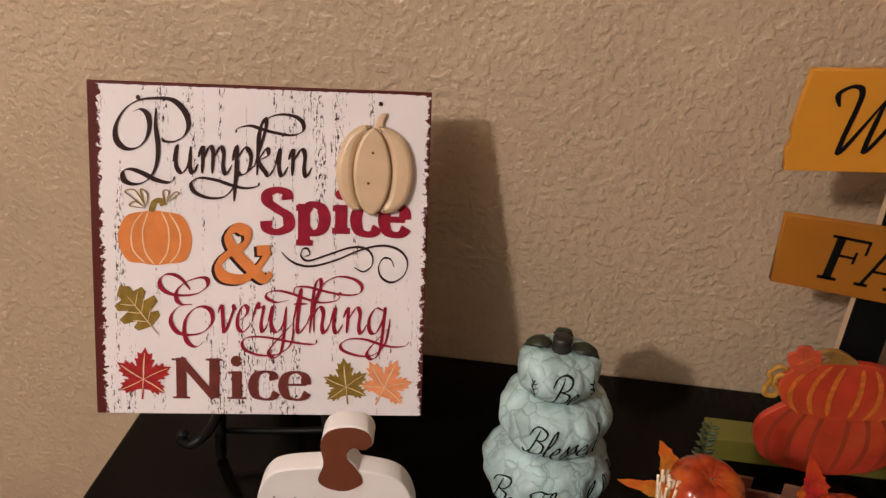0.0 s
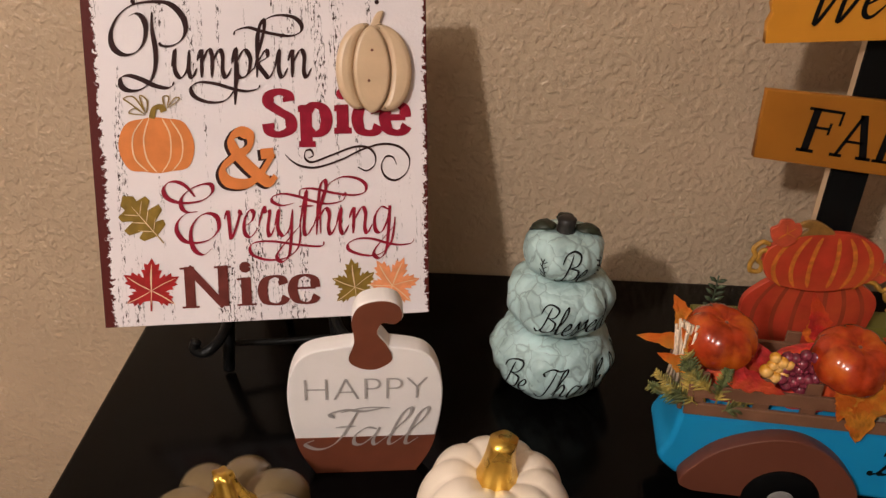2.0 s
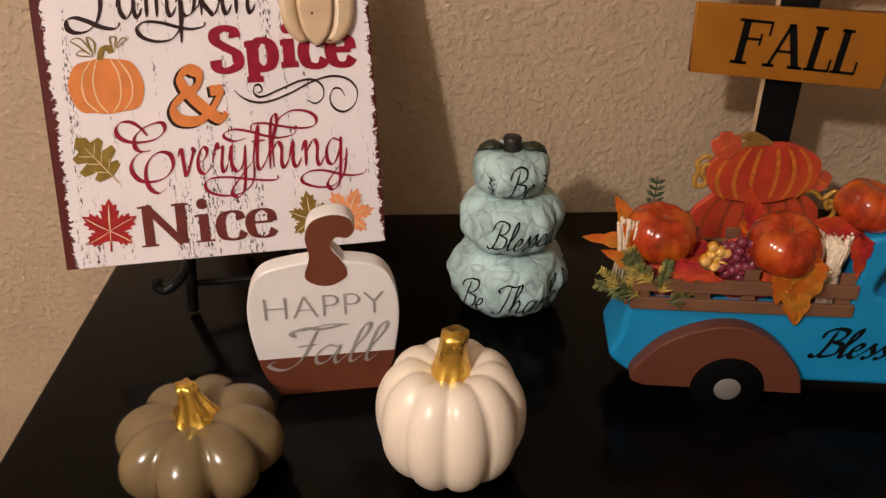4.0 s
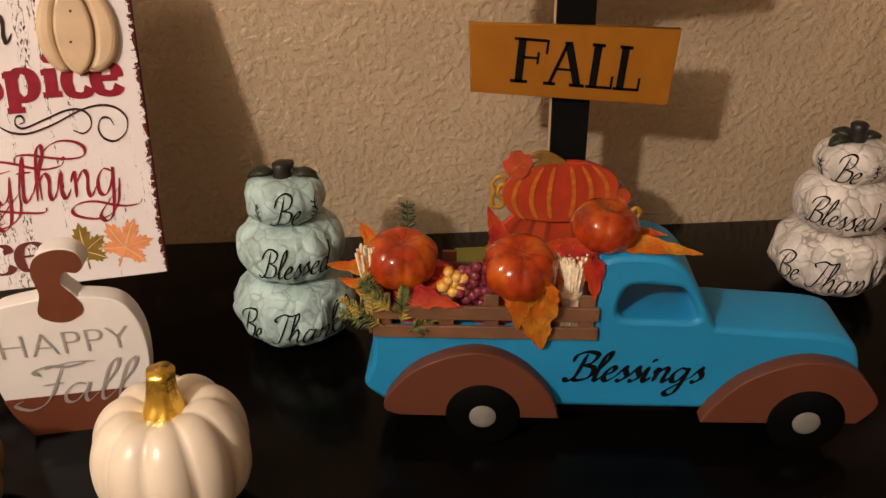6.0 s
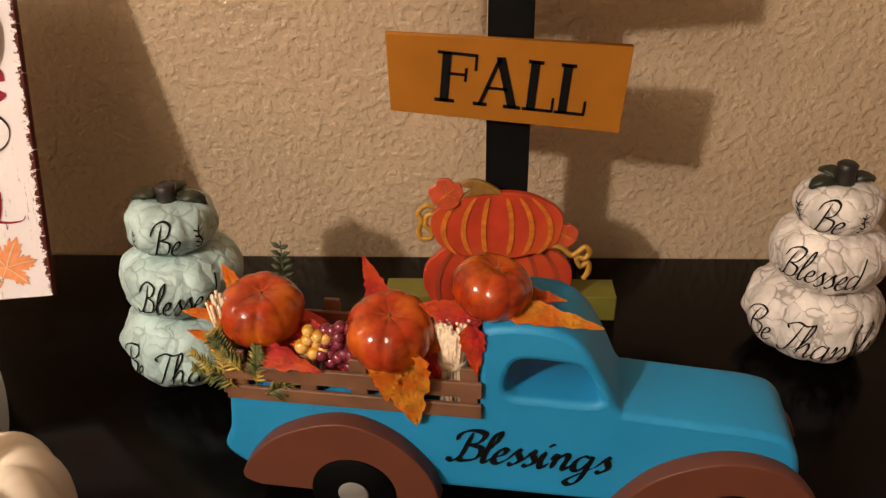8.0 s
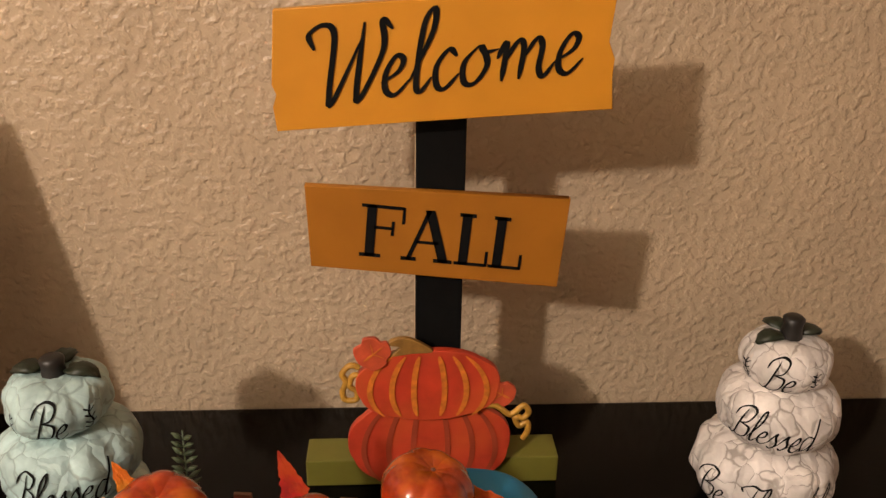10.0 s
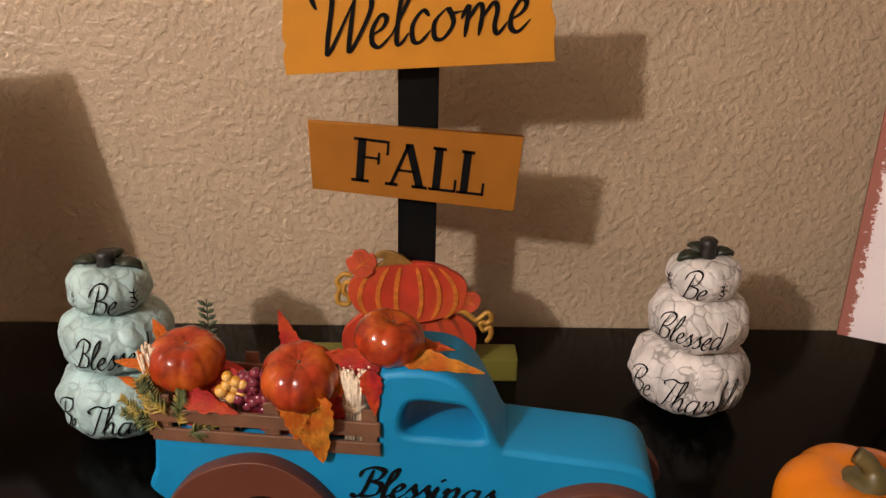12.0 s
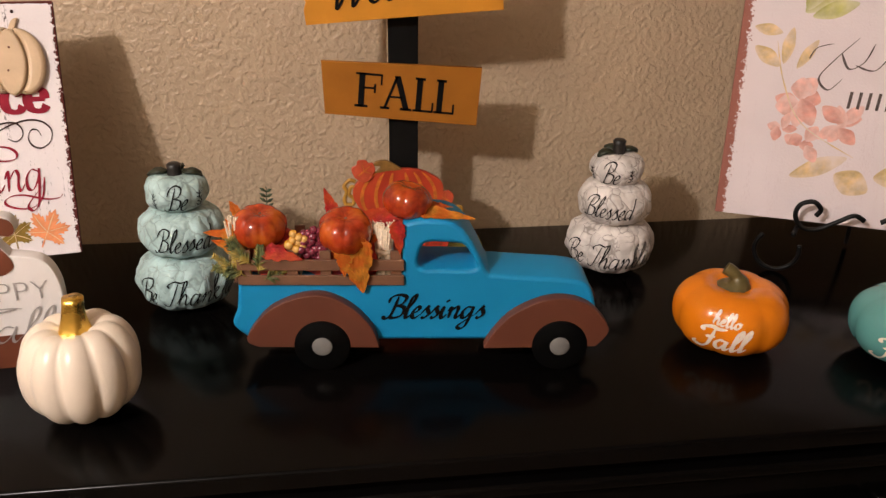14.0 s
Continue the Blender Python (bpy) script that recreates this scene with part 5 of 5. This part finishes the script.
# ---- floral sign on a scrolled easel ----
def build_floral_sign():
    W, H = 0.40, 0.38
    yaw = radians(-24)
    u = Vector((math.cos(yaw), math.sin(yaw), 0.0))
    v = Vector((0.10, 0.20, 0.97)).normalized()
    c = Vector((1.412, 0.694, 0.868)) + u * W / 2 + v * H / 2
    s = thing("floral_sign", frame_matrix(c, u, v), "whitewashed wooden sign with watercolour autumn flowers on iron easel", "sign")
    bd = part("board", box_bm(W, 0.010, H, 0.0006, (0, 0.005, 0), 1), M_BOARD2, s, "pale washed board with ragged maroon rim", smooth=False)
    rnd = random.Random(8)
    X0, Z0 = -W / 2, -H / 2
    petals = [(M_WGREEN, 0.080, 0.285, 0.105, 0.040, 44), (M_WGREEN, 0.082, 0.288, 0.085, 0.034, 68), (M_WGREEN, 0.090, 0.280, 0.060, 0.022, 20),
              (M_WOCHRE, 0.018, 0.263, 0.038, 0.016, -10), (M_WOCHRE, 0.022, 0.237, 0.044, 0.020, -36), (M_WOCHRE, 0.062, 0.215, 0.050, 0.016, 82), (M_WOCHRE, 0.080, 0.210, 0.046, 0.014, 60),
              (M_WOCHRE, 0.092, 0.062, 0.078, 0.024, 24), (M_WOCHRE, 0.150, 0.070, 0.050, 0.036, -24), (M_WOCHRE, 0.200, 0.070, 0.060, 0.034, 8)]
    for cx, cz, n, L in ((0.092, 0.168, 7, 0.040), (0.148, 0.136, 7, 0.036), (0.068, 0.130, 4, 0.024), (0.103, 0.112, 5, 0.026)):
        for k in range(n):
            petals.append((M_WCORAL if k % 3 else M_WCORALD, cx + rnd.uniform(-0.006, 0.006), cz + rnd.uniform(-0.006, 0.006), L * rnd.uniform(0.7, 1.05), L * rnd.uniform(0.42, 0.75), 360 * k / n + rnd.uniform(-15, 15)))
    for k, (mt, x, z, L, Wd, a) in enumerate(petals):
        me = cutout_mesh([spline([(0, 0), (L * 0.3, Wd * 0.42), (L * 0.62, Wd * 0.5), (L, 0), (L * 0.6, -Wd * 0.46), (L * 0.28, -Wd * 0.4)], 5, True)], 0.00003)
        part_mesh("painted_petal", me, mt, bd, "", pose(X0 + x, -0.0002 - 0.00001 * k, Z0 + z, 0, -a, 0), False)
    part("painted_stem", strokes_bm([[(X0 + 0.050, Z0 + 0.245), (X0 + 0.066, Z0 + 0.19), (X0 + 0.098, Z0 + 0.135), (X0 + 0.17, Z0 + 0.095)]], 0.001, 0.002), M_WOCHRE, bd, "", pose(0, -0.0007, 0), False)
    part("lettering", strokes_bm([[(X0 + 0.080, Z0 + 0.190), (X0 + 0.088, Z0 + 0.205), (X0 + 0.108, Z0 + 0.212)], [(X0 + 0.140, Z0 + 0.222), (X0 + 0.112, Z0 + 0.190), (X0 + 0.096, Z0 + 0.165), (X0 + 0.110, Z0 + 0.150), (X0 + 0.126, Z0 + 0.166)],
                                 [(X0 + 0.120, Z0 + 0.200), (X0 + 0.132, Z0 + 0.180), (X0 + 0.150, Z0 + 0.190), (X0 + 0.160, Z0 + 0.215)], [(X0 + 0.140, Z0 + 0.185), (X0 + 0.165, Z0 + 0.180), (X0 + 0.190, Z0 + 0.205), (X0 + 0.23, Z0 + 0.18)]], 0.001, 0.0032), M_GREYINK, bd, "", pose(0.014, -0.0008, 0.034), False)
    part("lettering", bars_bm([(X0 + 0.135 + 0.012 * k, Z0 + 0.135, X0 + 0.137 + 0.012 * k, Z0 + 0.158, 0.004) for k in range(9)]), M_GREYINK, bd, "", pose(0.018, -0.0008, 0.026), False)
    # easel: scrolled ledge before the sign and looped feet
    e = thing("scroll_easel", pose(1.417, 0.694, TOP, 0, 0, -24), "black wrought iron easel with scrolled ledge and looped feet", "easel", "iron easels")
    for sx, x0 in ((1, 0.116), (-1, 0.284)):
        rod("scroll", [(a, b, c + 0.008) for a, b, c in [(x0 + sx * 0.012, -0.030, 0.080), (x0 + sx * 0.017, -0.030, 0.090), (x0 + sx * 0.006, -0.030, 0.100), (x0 - sx * 0.010, -0.030, 0.094), (x0 - sx * 0.014, -0.030, 0.078), (x0 - sx * 0.004, -0.030, 0.062), (x0 + sx * 0.016, -0.030, 0.060), (x0 + sx * 0.040, -0.030, 0.074), (x0 + sx * 0.060, -0.030, 0.086), (x0 + sx * 0.074, -0.030, 0.080)]], 0.0034, e)
        ring = [(x0 - 0.030 * sx - sx * 0.030 * math.cos(q), -0.034, 0.0335 + 0.030 * math.sin(q)) for q in [math.pi * (-0.25 + 1.35 * k / 10) * -1 for k in range(11)]]
        rod("foot_loop", ring, 0.0032, e, 8, 3)
        rod("front_leg", [(x0 - 0.012 * sx, -0.034, 0.058), (x0 - 0.004 * sx, 0.0, 0.058), (x0 + sx * 0.006, 0.024, 0.066), (x0 + sx * 0.04, 0.062, 0.18), (x0 + sx * 0.085, 0.092, 0.28)], 0.0034, e)
    rod("stretcher", [(0.122, 0.024, 0.066), (0.20, 0.026, 0.060), (0.278, 0.024, 0.066)], 0.0032, e)
    rod("back_leg", [(0.20, 0.092, 0.28), (0.20, 0.096, 0.15), (0.20, 0.098, 0.003)], 0.0034, e)


build_floral_sign()
